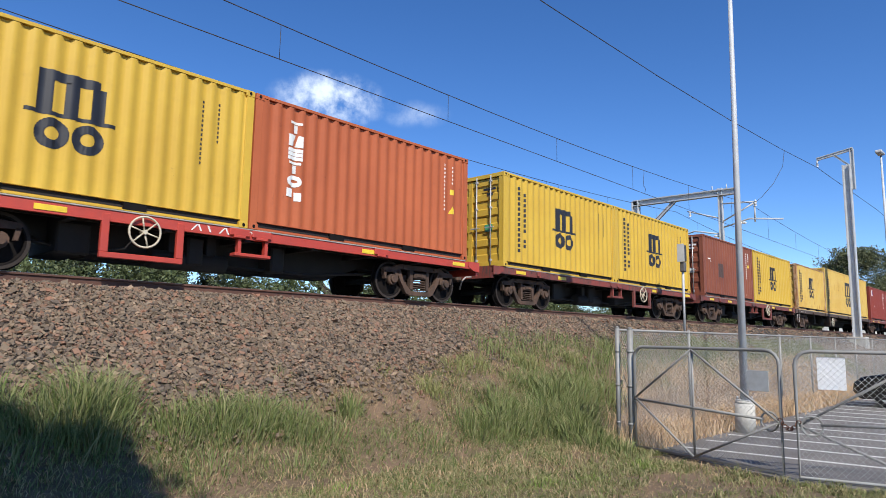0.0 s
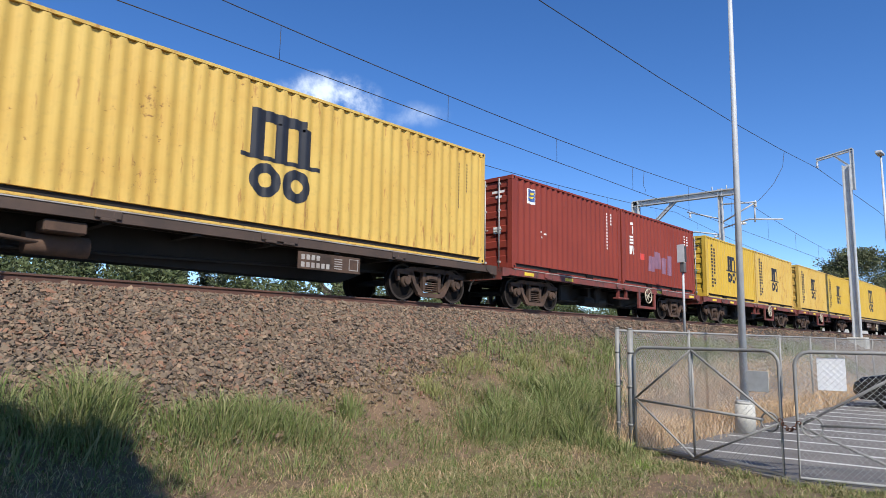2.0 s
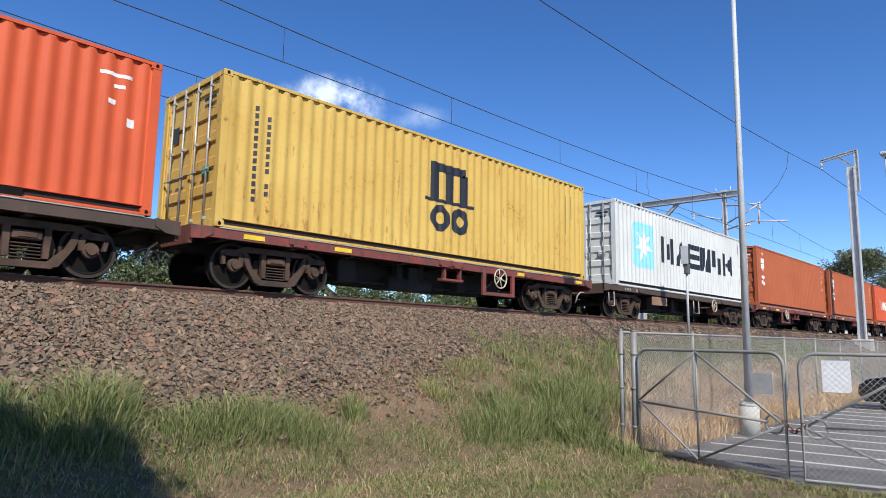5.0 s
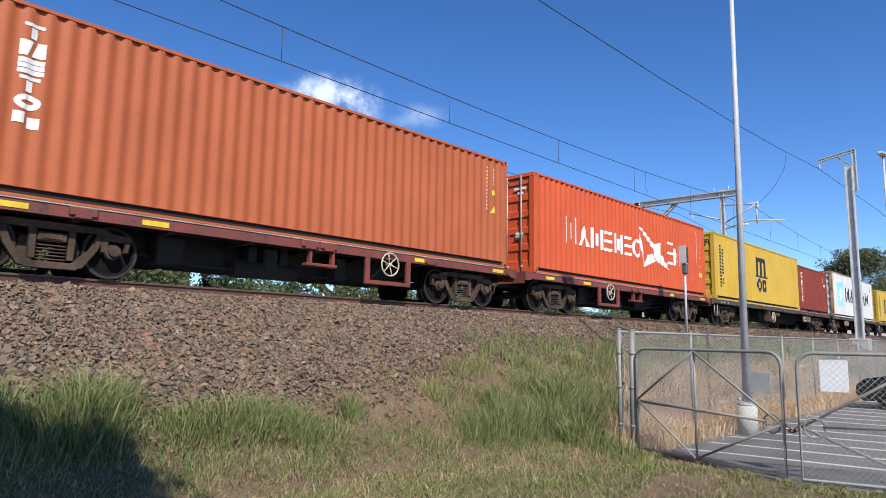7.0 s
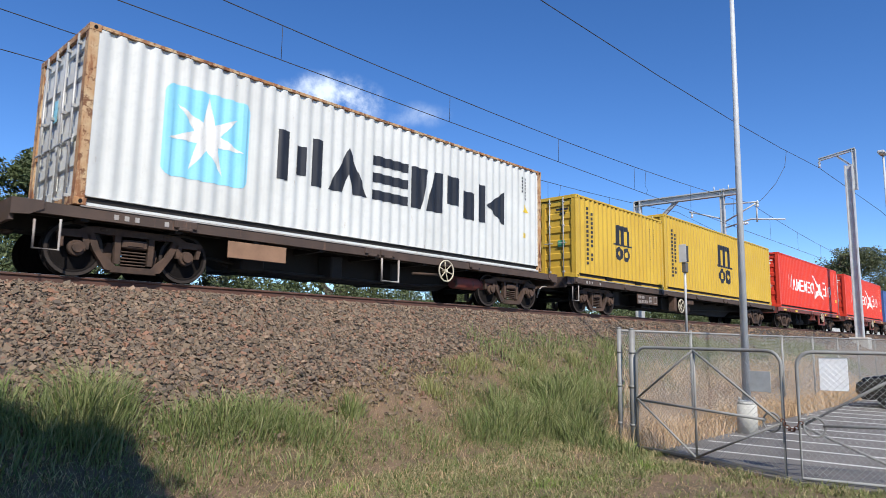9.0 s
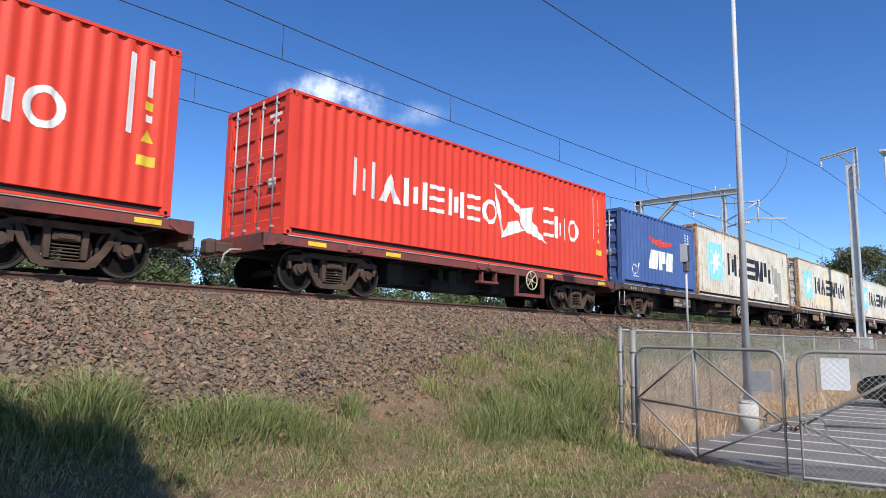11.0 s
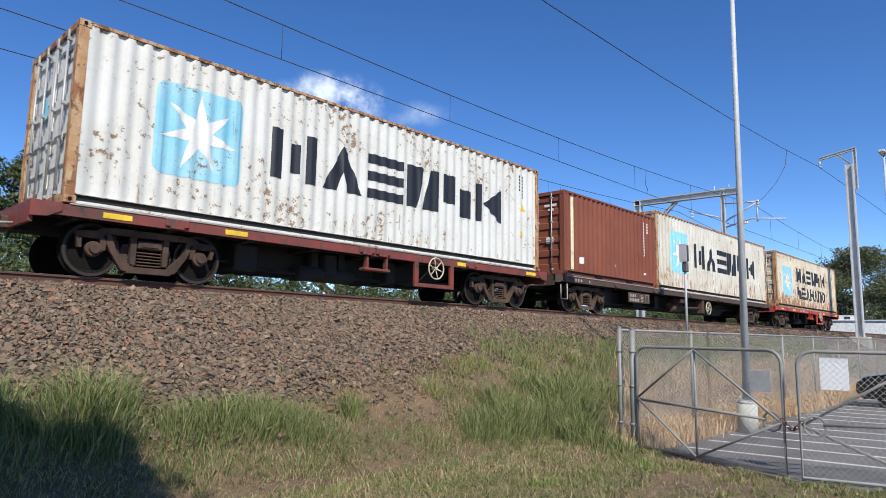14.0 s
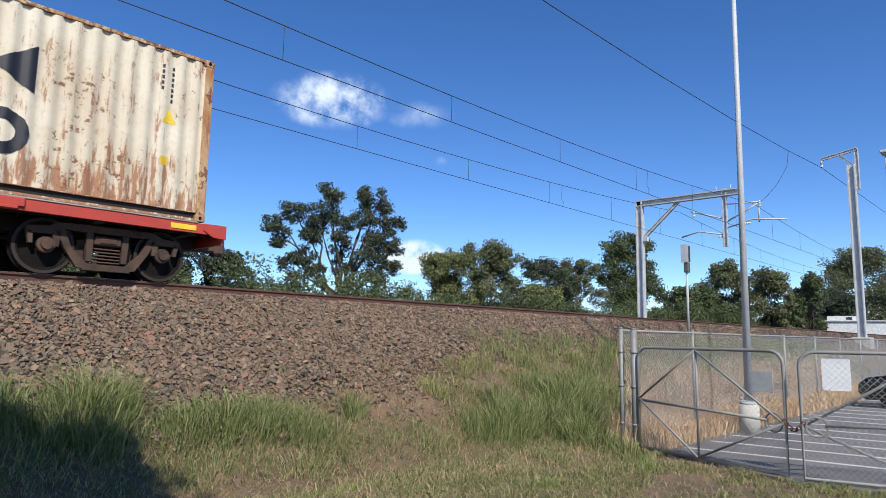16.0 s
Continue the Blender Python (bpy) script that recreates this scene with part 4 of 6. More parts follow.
def wheel_mesh():
    bm = bmesh.new()
    prof = [(0.0, 0.0), (0.10, 0.0), (0.12, -0.03), (0.33, 0.0), (0.35, -0.05), (0.425, -0.05), (0.43, 0.055), (0.455, 0.06), (0.455, 0.085), (0.37, 0.085), (0.33, 0.05), (0.0, 0.05)]
    n, rings = 32, []
    for k in range(n):
        a = k * math.tau / n
        rings.append([bm.verts.new((r * math.cos(a), d, r * math.sin(a))) for r, d in prof])
    for k in range(n):
        for j in range(len(prof) - 1):
            bm.faces.new((rings[k][j], rings[(k + 1) % n][j], rings[(k + 1) % n][j + 1], rings[k][j + 1]))
    bmesh.ops.remove_doubles(bm, verts=bm.verts[:], dist=1e-5)
    return data("wheel", bm)


def rim_mesh():
    bm = bmesh.new()
    n = 32
    for k in range(n):
        a, b = k * math.tau / n, (k + 1) * math.tau / n
        q = [bm.verts.new((r * math.cos(t), -0.053, r * math.sin(t))) for r, t in ((0.375, a), (0.423, a), (0.423, b), (0.375, b))]
        bm.faces.new(q)
    return data("tyre", bm)


def handwheel_mesh():
    bm = bmesh.new()
    ring_bm(bm, (0, 0, 0), 0.25, 0.018, (0, 1, 0))
    return data("handwheel", bm)


def spoke_mesh():
    return data("spoke", tube_bm(bmesh.new(), (0.02, 0.02, 0), (0.245, 0, 0), 0.014, n=5))


def hub_mesh():
    return data("hub", tube_bm(bmesh.new(), (0, -0.02, 0), (0, 0.12, 0), 0.04, n=8))


def wagon(kind, L, label, bright=False, guard=7.34, board=4.7):
    """Container flat wagon: x from its first box, near edge at y = 0, z = 0 on the rail top."""
    w = empty("flat_wagon")
    deck = BED - RAIL
    over = {"red": 0.42, "brown": 0.50, "open": 0.80}[kind]
    paint = {"red": BRIGHT_RED if bright else WAGON_RED, "brown": WAGON_BROWN, "open": WAGON_BROWN}[kind]
    x0, x1 = -over, L + over
    centres = {"red": (1.44, L - 1.44), "brown": (1.65, L - 1.65), "open": (1.05, L - 1.05)}[kind]

    def sole(y):
        bm = bmesh.new()
        prof = [(y, deck - 0.03), (y + 0.09, deck - 0.03), (y + 0.09, deck - 0.055), (y + 0.04, deck - 0.06), (y + 0.04, deck - 0.175), (y + 0.09, deck - 0.18), (y + 0.09, deck - 0.20), (y, deck - 0.20)]
        ends = [[bm.verts.new((x, u, v)) for u, v in prof] for x in (x0, x1)]
        for i in range(len(prof)):
            j = (i + 1) % len(prof)
            bm.faces.new((ends[0][i], ends[0][j], ends[1][j], ends[1][i]))
        for e in ends:
            bm.faces.new(e)
        return bm

    part("side_sill", sole(0.02), paint, w)
    part("side_sill", sole(2.36), paint, w)
    bm = bmesh.new()
    box_bm(bm, 0.1, L - 0.1, 0.004, 0.06, deck - 0.028, deck - 0.004, 0.004)
    part("deck_edge", bm, DECKEDGE, w, "worn pale deck edge")
    bm = bmesh.new()
    prism_bm(bm, [(x0 + 0.1, deck - 0.06), (x1 - 0.1, deck - 0.06), (x1 - 0.1, deck - 0.36), (centres[1] - 1.3, deck - 0.38), (centres[1] - 2.2, deck - 0.72), (centres[0] + 2.2, deck - 0.72), (centres[0] + 1.3, deck - 0.38), (x0 + 0.1, deck - 0.36)][::-1], 0.98, 1.46)
    part("centre_sill", bm, UNDER, w)
    bm = bmesh.new()
    n = int(L / 1.5)
    for k in range(n + 1):
        x = 0.2 + k * (L - 0.4) / n
        box_bm(bm, x - 0.06, x + 0.06, 0.06, 2.38, deck - 0.24, deck - 0.04)
    box_bm(bm, x0 + 0.05, x1 - 0.05, 0.3, 0.36, deck - 0.2, deck - 0.06)
    box_bm(bm, x0 + 0.02, x1 - 0.02, 0.07, 2.37, deck - 0.085, deck - 0.06)
    part("cross_bearer", bm, UNDER, w)
    for x, sgn in ((x0, 1), (x1, -1)):
        bm = bmesh.new()
        prism_bm(bm, [(0, -0.02), (0.42, -0.02), (0.42, -0.14), (0.24, -0.24), (0, -0.26)], 0.0, 0.06)
        prism_bm(bm, [(0, -0.02), (0.42, -0.02), (0.42, -0.14), (0.24, -0.24), (0, -0.26)], 2.38, 2.44)
        box_bm(bm, 0, 0.06, 0.06, 2.38, -0.34, -0.02)
        part("headstock", bm, paint, w, at=pose(x, 0 if sgn > 0 else 2.44, deck, 0, 0, 0 if sgn > 0 else 180))
        bm = bmesh.new()
        box_bm(bm, -0.42, 0.3, 1.12, 1.32, -0.36, -0.14, 0.03)
        box_bm(bm, -0.56, -0.36, 1.06, 1.38, -0.42, -0.10, 0.05)
        part("coupler", bm, WAGON_BROWN, w, at=pose(x, 0 if sgn > 0 else 2.44, deck, 0, 0, 0 if sgn > 0 else 180))
        bm = bmesh.new()
        path_bm(bm, [(-0.02, 0.75, -0.3), (-0.25, 0.75, -0.32), (-0.36, 0.78, -0.42), (-0.38, 0.85, -0.66)], 0.022, 6)
        part("brake_hose", bm, DECKEDGE, w, at=pose(x, 0 if sgn > 0 else 2.44, deck, 0, 0, 0 if sgn > 0 else 180))
        step = bmesh.new()
        path_bm(step, [(0.32, 0.03, -0.3), (0.32, 0.03, -0.72), (0.66, 0.03, -0.72), (0.66, 0.03, -0.26)], 0.018, 6)
        if kind != "red":
            part("step_iron", step, DECKEDGE, w, at=pose(x, 0 if sgn > 0 else 2.44, deck, 0, 0, 0 if sgn > 0 else 180))
        else:
            step.free()
    bogie, spring, wheel, rim = once("bogie", bogie_frame), once("spring", spring_nest), once("wheel", wheel_mesh), once("rim", rim_mesh)
    cap = once("cap", lambda: data("axle_box", tube_bm(tube_bm(bmesh.new(), (0, 0.34, 0), (0, 0.24, 0), 0.13, 0.12, 12), (0, 0.24, 0), (0, 0.19, 0), 0.085, 0.075, 10)))
    axle = once("axle", lambda: data("axle", tube_bm(bmesh.new(), (0, 0.3, 0), (0, 2.14, 0), 0.075, n=8)))
    shoe = once("shoe", lambda: data("brake_shoe", prism_bm(bmesh.new(), [(0.30, 0.26), (0.40, 0.26), (0.43, 0.42), (0.38, 0.58), (0.30, 0.58)], 0.42, 0.56)))
    for c in centres:
        b = put("bogie", bogie, BOGIE, w, "dusty brown cast bogie side frames", at=pose(c, 0, 0))
        put("spring", spring, BOGIE, b)
        for x in (-0.87, 0.87):
            put("axle", axle, UNDER, b, at=pose(x, 0, 0.43))
            put("axle_box", cap, BOGIE, b, at=pose(x, 0, 0.43))
            q = put("wheel", wheel, WHEELFACE, b, at=pose(x, 0.43, 0.43))
            put("wheel", wheel, WHEELFACE, b, at=pose(x, 2.01, 0.43, 0, 0, 180))
            put("tyre", rim, STEEL, b, "bright worn steel rim", at=pose(x, 0.43, 0.43))
            put("brake_shoe", shoe, BOGIE, b, at=pose(0, 0, 0) if x > 0 else pose(0, 0.98, 0, 0, 0, 180))
    # fixings along the sill
    twist = once("twist", lambda: data("container_pedestal", box_bm(box_bm(bmesh.new(), -0.2, 0.2, -0.02, 0.14, -0.16, -0.03, 0.012), -0.12, 0.12, -0.03, 0.1, -0.2, -0.15, 0.01)))
    spots = [1.75, L / 2 - 0.2, L / 2 + 0.25, L - 2.9] if L < 13 else [0.15, 3.2, 6.0, 6.4, 9.2, 12.1, 12.5, L - 3.0]
    for x in spots:
        put("container_pedestal", twist, paint, w, at=pose(x, 0, deck))
    wheel_at, z = (guard + 0.65, 0.75) if kind == "red" else (guard, 0.52 if kind == "brown" else 0.74)
    hand = once("handwheel", handwheel_mesh)
    if kind == "red":
        bm = bmesh.new()
        for a in ((guard, guard + 1.32, 0.29, 0.38), (guard, guard + 0.12, 0.38, 0.98), (guard + 1.20, guard + 1.32, 0.38, 0.98)):
            box_bm(bm, a[0], a[1], 0.01, 0.09, a[2], a[3], 0.008)
        part("brake_frame", bm, BRIGHT_RED if bright else WAGON_RED, w, "red rectangular guard frame")
        bm = bmesh.new()
        path_bm(bm, [(guard + 0.6, 0.16, 0.72), (guard + 0.5, 0.35, 0.5), (guard - 0.1, 0.6, 0.35)], 0.02, 6)
        part("brake_chain", bm, UNDER, w)
        me = once("reflector", lambda: data("reflector", box_bm(bmesh.new(), -0.22, 0.22, 0.010, 0.02, -0.165, -0.075, 0.004)))
        for x in (0.8, 2.85, 9.0, L - 0.35):
            put("reflector", me, SIGNYEL, w, "yellow reflector strip", at=pose(x, 0, deck))
        bm = bmesh.new()
        tube_bm(bm, (4.6, 0.7, 0.42), (6.0, 0.7, 0.42), 0.17, n=12)
        part("brake_cylinder", bm, UNDER, w)
        for a in (4.9, 5.6):
            part("hanger", box_bm(bmesh.new(), a, a + 0.18, 0.6, 0.8, 0.42, 0.9, 0.01), UNDER, w)
        bm = bmesh.new()
        for x in (5.9, 6.45):
            box_bm(bm, x, x + 0.06, 0.02, 0.12, 0.56, 0.85)
        box_bm(bm, 5.84, 6.57, 0.0, 0.2, 0.54, 0.6, 0.01)
        part("bracket", bm, paint, w)
    else:
        bm = bmesh.new()
        if kind == "brown":
            box_bm(bm, -0.775, 0.775, 0.0, 0.03, 0.44, 0.78, 0.006)
            part("number_board", bm, BOGIE, w, "weathered board with pale bars", at=pose(board, 0, 0))
            bm = bmesh.new()
            for r in range(2):
                for k in range(4 if r == 0 else 6):
                    box_bm(bm, -0.705 + k * 0.12, -0.625 + k * 0.12, -0.004, 0.0, 0.63 - r * 0.15, 0.73 - r * 0.15)
            for k in range(5):
                box_bm(bm, 0.095, 0.295, -0.004, 0.0, 0.50 + k * 0.048, 0.52 + k * 0.048)
            for a in ((0.475, 0.715, 0.5, 0.515), (0.475, 0.715, 0.725, 0.74), (0.475, 0.49, 0.5, 0.74), (0.70, 0.715, 0.5, 0.74)):
                box_bm(bm, a[0], a[1], -0.004, 0.0, a[2], a[3])
            part("board_marking", bm, DECKEDGE, w, at=pose(board, 0, 0))["kind"] = "stuff"
            bm = bmesh.new()
            part("gear_box", box_bm(bmesh.new(), guard - 0.4, guard - 0.2, 0.06, 0.3, 0.3, 0.85, 0.01), BOGIE, w)
            part("brake_rod", tube_bm(bmesh.new(), (guard, 0.16, 0.52), (8.5, 0.4, 0.46), 0.035, n=6), BOGIE, w)
            part("valve_box", box_bm(bmesh.new(), 8.35, 8.95, 0.1, 0.5, 0.62, 0.8, 0.02), BOGIE, w)
            tube_bm(bm, (8.2, 0.5, 0.46), (9.1, 0.5, 0.46), 0.17, n=12)
        else:
            box_bm(bm, 2.55, 3.75, 0.0, 0.03, 0.50, 0.80, 0.006)
            part("tool_board", bm, mat("worn_plywood", (0.30, 0.17, 0.10), 0.8, scale=2.0), w, "worn brown board")
            bm = bmesh.new()
            iron = 6.2 if guard > 6 else 4.65
            path_bm(bm, [(iron, 0.03, 0.85), (iron, 0.03, 0.36), (iron + 0.5, 0.03, 0.36), (iron + 0.5, 0.03, 0.85)], 0.025, 6)
            part("step_iron", bm, DECKEDGE, w)
            bm = bmesh.new()
            tank = 9.0 if guard > 6 else 5.35
            tube_bm(bm, (tank, 0.5, 0.55), (tank + 1.4, 0.5, 0.55), 0.16, n=12)
            part("brake_rod", tube_bm(bmesh.new(), (guard - 0.9, 0.2, 0.62), (guard, 0.2, 0.66), 0.03, n=6), BOGIE, w)
        part("brake_cylinder", bm, WAGON_RED if kind == "open" else BOGIE, w)
        bm = bmesh.new()
        for k in (0, 1, 2, 5):
            a = 0.6 + k * 0.16
            box_bm(bm, a, a + 0.07, 0.014, 0.02, deck - 0.16, deck - 0.08)
        part("sill_marking", bm, DECKEDGE, w)["kind"] = "stuff"
    if bright:
        for k in range(9):
            scrawl = bmesh.new()
            u = (5.0 if guard < 5 else 4.0) + k * 0.17
            prism_bm(scrawl, [(u, 0.90), (u + 0.03, 0.90), (u + 0.10 * math.cos(k * 2.1) + 0.03, 1.01), (u + 0.10 * math.cos(k * 2.1), 1.01)], 0.014, 0.019)
            part("graffiti_stroke", scrawl, WHITE, w)
    hw = put("handwheel", hand, CREAMPAINT, w, "cream-painted spoked handwheel", at=pose(wheel_at, -0.03, z))
    put("hub", once("wheel_hub", hub_mesh), CREAMPAINT, hw)
    for k in range(6):
        put("spoke", once("wheel_spoke", spoke_mesh), CREAMPAINT, hw, at=pose(0, 0, 0, 0, 17 + 60 * k, 0))
    bm = bmesh.new()
    for a, b in ((3.1, 3.6), (5.2, 5.5), (6.9, 7.2)):
        part("tank", box_bm(bmesh.new(), a, b, 0.5, 1.9, 0.35, 0.85, 0.03), UNDER, w)
    path_bm(bm, [(1.0, 0.8, 0.7), (4.0, 0.75, 0.4), (8.0, 0.75, 0.4), (L - 1.0, 0.8, 0.7)], 0.03, 6)
    part("pull_rod", bm, UNDER, w)
    return tagged(w, label, "freight wagon", "wagons of the freight train")


R1 = "dusty red container flat wagon with yellow reflectors"
R2 = "brown three-slot container wagon with number board"
R3 = "brown open-ended container wagon with long overhang"
TRAIN = [("red", 0.08, 12.22, R1 + ", bright guard frame", True), ("red", 13.76, 12.2, R1, False), ("red", 27.38, 12.25, R1, False), ("brown", 40.79, 18.39, R2, False),
         ("red", 60.39, 12.24, R1, False), ("red", 73.89, 12.25, R1, False), ("red", 87.48, 12.23, R1, False), ("brown", 100.87, 18.39, R2, False),
         ("red", 120.36, 12.19, R1, False), ("open", 134.54, 12.19, R3, False), ("red", 148.37, 12.19, R1, False), ("red", 161.85, 12.19, R1, False),
         ("red", 175.3, 12.19, R1, False), ("brown", 188.58, 18.32, R2, False), ("open", 208.41, 12.19, R3, False), ("brown", 222.47, 18.4, R2, False),
         ("red", 242.35, 12.19, R1, False), ("red", 256.73, 12.19, R1, False), ("brown", 269.95, 18.44, R2, False), ("open", 290.23, 12.19, R3, False),
         ("open", 305.2, 12.19, R3, False), ("red", 319.27, 12.19, R1, False), ("brown", 332.92, 18.35, R2, False), ("red", 352.94, 12.19, R1 + ", last of the train", True)]
TURNED = (0.08, 87.48, 148.37, 175.3, 269.95, 290.23, 305.2, 332.92)      # wagons that run the other way round
for kind, s, L, label, bright in TRAIN:
    guard = {"red": 3.57, "brown": 10.75, "open": 4.3}[kind] if s in TURNED else {"red": 7.34, "brown": 7.45, "open": 8.2}[kind]
    MOVING.append((wagon(kind, L, label, bright, guard, 13.5 if s in (40.79, 188.58) else 4.7), s, RAIL))

# ---------------------------------------------------------------- overhead line
def sagging(name, label, pts, r=0.012, droppers=()):
    bm = bmesh.new()
    path_bm(bm, pts, r, 5)
    w = part(name, bm, WIRE)
    return tagged(w, label, "overhead wire", "overhead line wires")


NEAR_Y, FAR_Y = SIDE + 1.22, 16.0


def span(y, contact, sup, low, x0=-12.0, x1=37.0, tag="near"):
    """Contact wire and the catenary above it between two supports, with droppers."""
    def height(x):
        u = (x - x0) / (x1 - x0)
        return low + (sup - low) * (2 * u - 1) ** 2
    n = 24
    xs = [x0 + (x1 - x0) * k / n for k in range(n + 1)]
    sagging("contact_wire", "thin dark contact wire above the " + tag + " track", [(x, y, contact) for x in (x0, 0, x1, 90, 160)], 0.011)
    cat = [(x, y, height(x)) for x in xs] + [(x1 + (x - x0), y, height(x)) for x in xs[1:]]
    sagging("catenary_wire", "sagging dark catenary wire above the " + tag + " track", cat, 0.012)
    for k in range(9):
        x = x0 + 3.2 + k * 5.4
        for d in (0, x1 - x0):
            bm = bmesh.new()
            tube_bm(bm, (x + d, y, contact), (x + d, y, height(x)), 0.007, n=4)
            if k == 6 and d == 0:
                path_bm(bm, [(x + 1, y, height(x + 1)), (x + 0.9, y, contact + 0.35), (x + 1.1, y, contact + 0.2), (x + 1, y, contact)], 0.009, 4)
            tagged(part("dropper", bm, WIRE), "thin wire dropper hanging from the catenary", "wire dropper", "droppers of the overhead line")


span(NEAR_Y, 7.62, 9.25, 8.37)
span(FAR_Y, 7.63, 9.25, 8.38, tag="far")
sagging("feeder_wire", "dark feeder wire carried by the bracket mast", [(-30 + 7.63 * k, 10.65, 11.8 + 0.0011 * (7.63 * k - 44) ** 2) for k in range(11)] + [(60, 9.7, 12.1), (80, 9.5, 11.2), (100, 9.5, 11.6)], 0.016)
sagging("jumper_wire", "dark jumper wire looping to the portal mast", [(39.5, 10.65, 12.52), (39.4, 10.75, 11.6), (38.6, 11.05, 10.5), (37.6, 11.4, 9.6), (37.0, 11.6, 9.2)], 0.014)


def h_beam(bm, a, b, size=0.32, t=0.03):
    """Upright or level H section from a to b."""
    a, b = Vector(a), Vector(b)
    w = (b - a).normalized()
    u = Vector((1, 0, 0)) if abs(w.x) < 0.9 else Vector((0, 1, 0))
    v = w.cross(u).normalized()
    for du, dv, hu, hv in ((0, size / 2, size / 2, t), (0, -size / 2, size / 2, t), (0, 0, t, size / 2)):
        q = []
        for p in (a, b):
            for su, sv in ((-1, -1), (1, -1), (1, 1), (-1, 1)):
                q.append(bm.verts.new(p + u * (du + su * hu) + v * (dv + sv * hv)))
        for f in ((0, 1, 2, 3), (7, 6, 5, 4), (0, 4, 5, 1), (1, 5, 6, 2), (2, 6, 7, 3), (3, 7, 4, 0)):
            bm.faces.new([q[i] for i in f])
    return bm


def insulator(parent, at, way=(0, 0, 1), n=4):
    bm = bmesh.new()
    w = Vector(way).normalized()
    for k in range(n):
        p = Vector(at) + w * 0.085 * k
        tube_bm(bm, p, p + w * 0.035, 0.085, 0.06, 10)
        tube_bm(bm, p + w * 0.035, p + w * 0.085, 0.035, n=6)
    part("insulator", bm, WHITE, parent, "white ribbed insulator")


def portal_mast():
    m = empty("portal_mast", pose(37, 18.5, 2.28))
    part("column", h_beam(bmesh.new(), (0, 0, 0), (0, 0, 7.9), 0.36), GALV, m)
    part("beam", h_beam(bmesh.new(), (0, 0.15, 7.78), (0, -6.1, 7.74), 0.30), GALV, m)
    part("brace", h_beam(bmesh.new(), (0, -0.2, 5.6), (0, -2.5, 7.66), 0.16, 0.02), GALV, m)
    bm = box_bm(bmesh.new(), -0.12, 0.12, -0.5, -0.1, 5.4, 5.7, 0.02)
    part("bracket", bm, GALV, m)
    part("drop_post", h_beam(bmesh.new(), (0, -5.1, 4.7), (0, -5.1, 8.0), 0.20, 0.02), GALV, m)
    bm = bmesh.new()
    for y in (-4.7, -5.5):
        tube_bm(bm, (-0.1, y, 7.85), (-0.1, y, 8.15), 0.03, n=6)
    part("bolt", bm, GALV, m)
    for pts in ([(0, -5.2, 6.1), (0, -6.9, 6.95)], [(0, -5.2, 5.75), (0, -6.6, 6.1), (0, -8.3, 5.9)], [(0, -5.0, 6.3), (0, -3.2, 6.9)], [(0, -5.0, 5.4), (0, -3.6, 5.7), (0, -2.6, 5.45)], [(0, -5.2, 7.1), (0, -7.0, 7.0)], [(0, -6.9, 6.9), (0, -6.9, 5.9)]):
        part("registration_arm", path_bm(bmesh.new(), pts, 0.045, 6), GALV, m)
    insulator(m, (0, -6.95, 6.75))
    insulator(m, (0, -6.1, 5.9), (0, -1, 0))
    insulator(m, (0, -3.35, 6.55))
    insulator(m, (0, -5.0, 5.3), (0, 1, 0))
    return tagged(m, "grey galvanised steel portal mast with arms and insulators", "catenary mast")


portal_mast()


def bracket_mast():
    m = empty("bracket_mast", pose(46.4, 9.0, 2.02))
    part("column", h_beam(bmesh.new(), (0, 0, 0), (0, 0, 10.8), 0.38), GALV, m)
    part("extension", h_beam(bmesh.new(), (0.05, -0.32, 9.2), (0.05, -0.32, 11.8), 0.18, 0.02), GALV, m)
    part("arm", h_beam(bmesh.new(), (0.05, -0.4, 11.8), (0.05, 1.65, 11.45), 0.15, 0.02), GALV, m)
    part("brace", h_beam(bmesh.new(), (0.05, -0.32, 10.6), (0.05, 0.7, 11.6), 0.10, 0.015), GALV, m)
    part("footing", box_bm(bmesh.new(), -0.5, 0.5, -0.5, 0.5, -0.6, 0.12, 0.03), CONCRETE, m)
    insulator(m, (0.05, 1.62, 10.95), n=5)
    return tagged(m, "tall grey galvanised mast with feeder bracket on concrete footing", "catenary mast")


bracket_mast()


def signal_post():
    m = empty("signal_post", pose(22.4, 9.5, 1.85))
    part("post", tube_bm(bmesh.new(), (0, 0, 0), (0.02, 0, 2.6), 0.045, n=8), GALV, m)
    part("head", box_bm(bmesh.new(), -0.12, 0.12, -0.11, 0.11, 2.62, 3.2, 0.02), mat("dark_grey_housing", (0.05, 0.048, 0.046), 0.6), m)
    part("lower_box", box_bm(bmesh.new(), -0.10, 0.10, -0.10, 0.06, 2.25, 2.60, 0.02), mat("grey_box_paint", (0.11, 0.105, 0.10), 0.6), m)
    part("rim", box_bm(bmesh.new(), -0.14, -0.122, -0.13, 0.13, 2.6, 3.23, 0.004), GALV, m)
    return tagged(m, "slim lineside signal with dark boxes on a grey post", "railway signal")


signal_post()


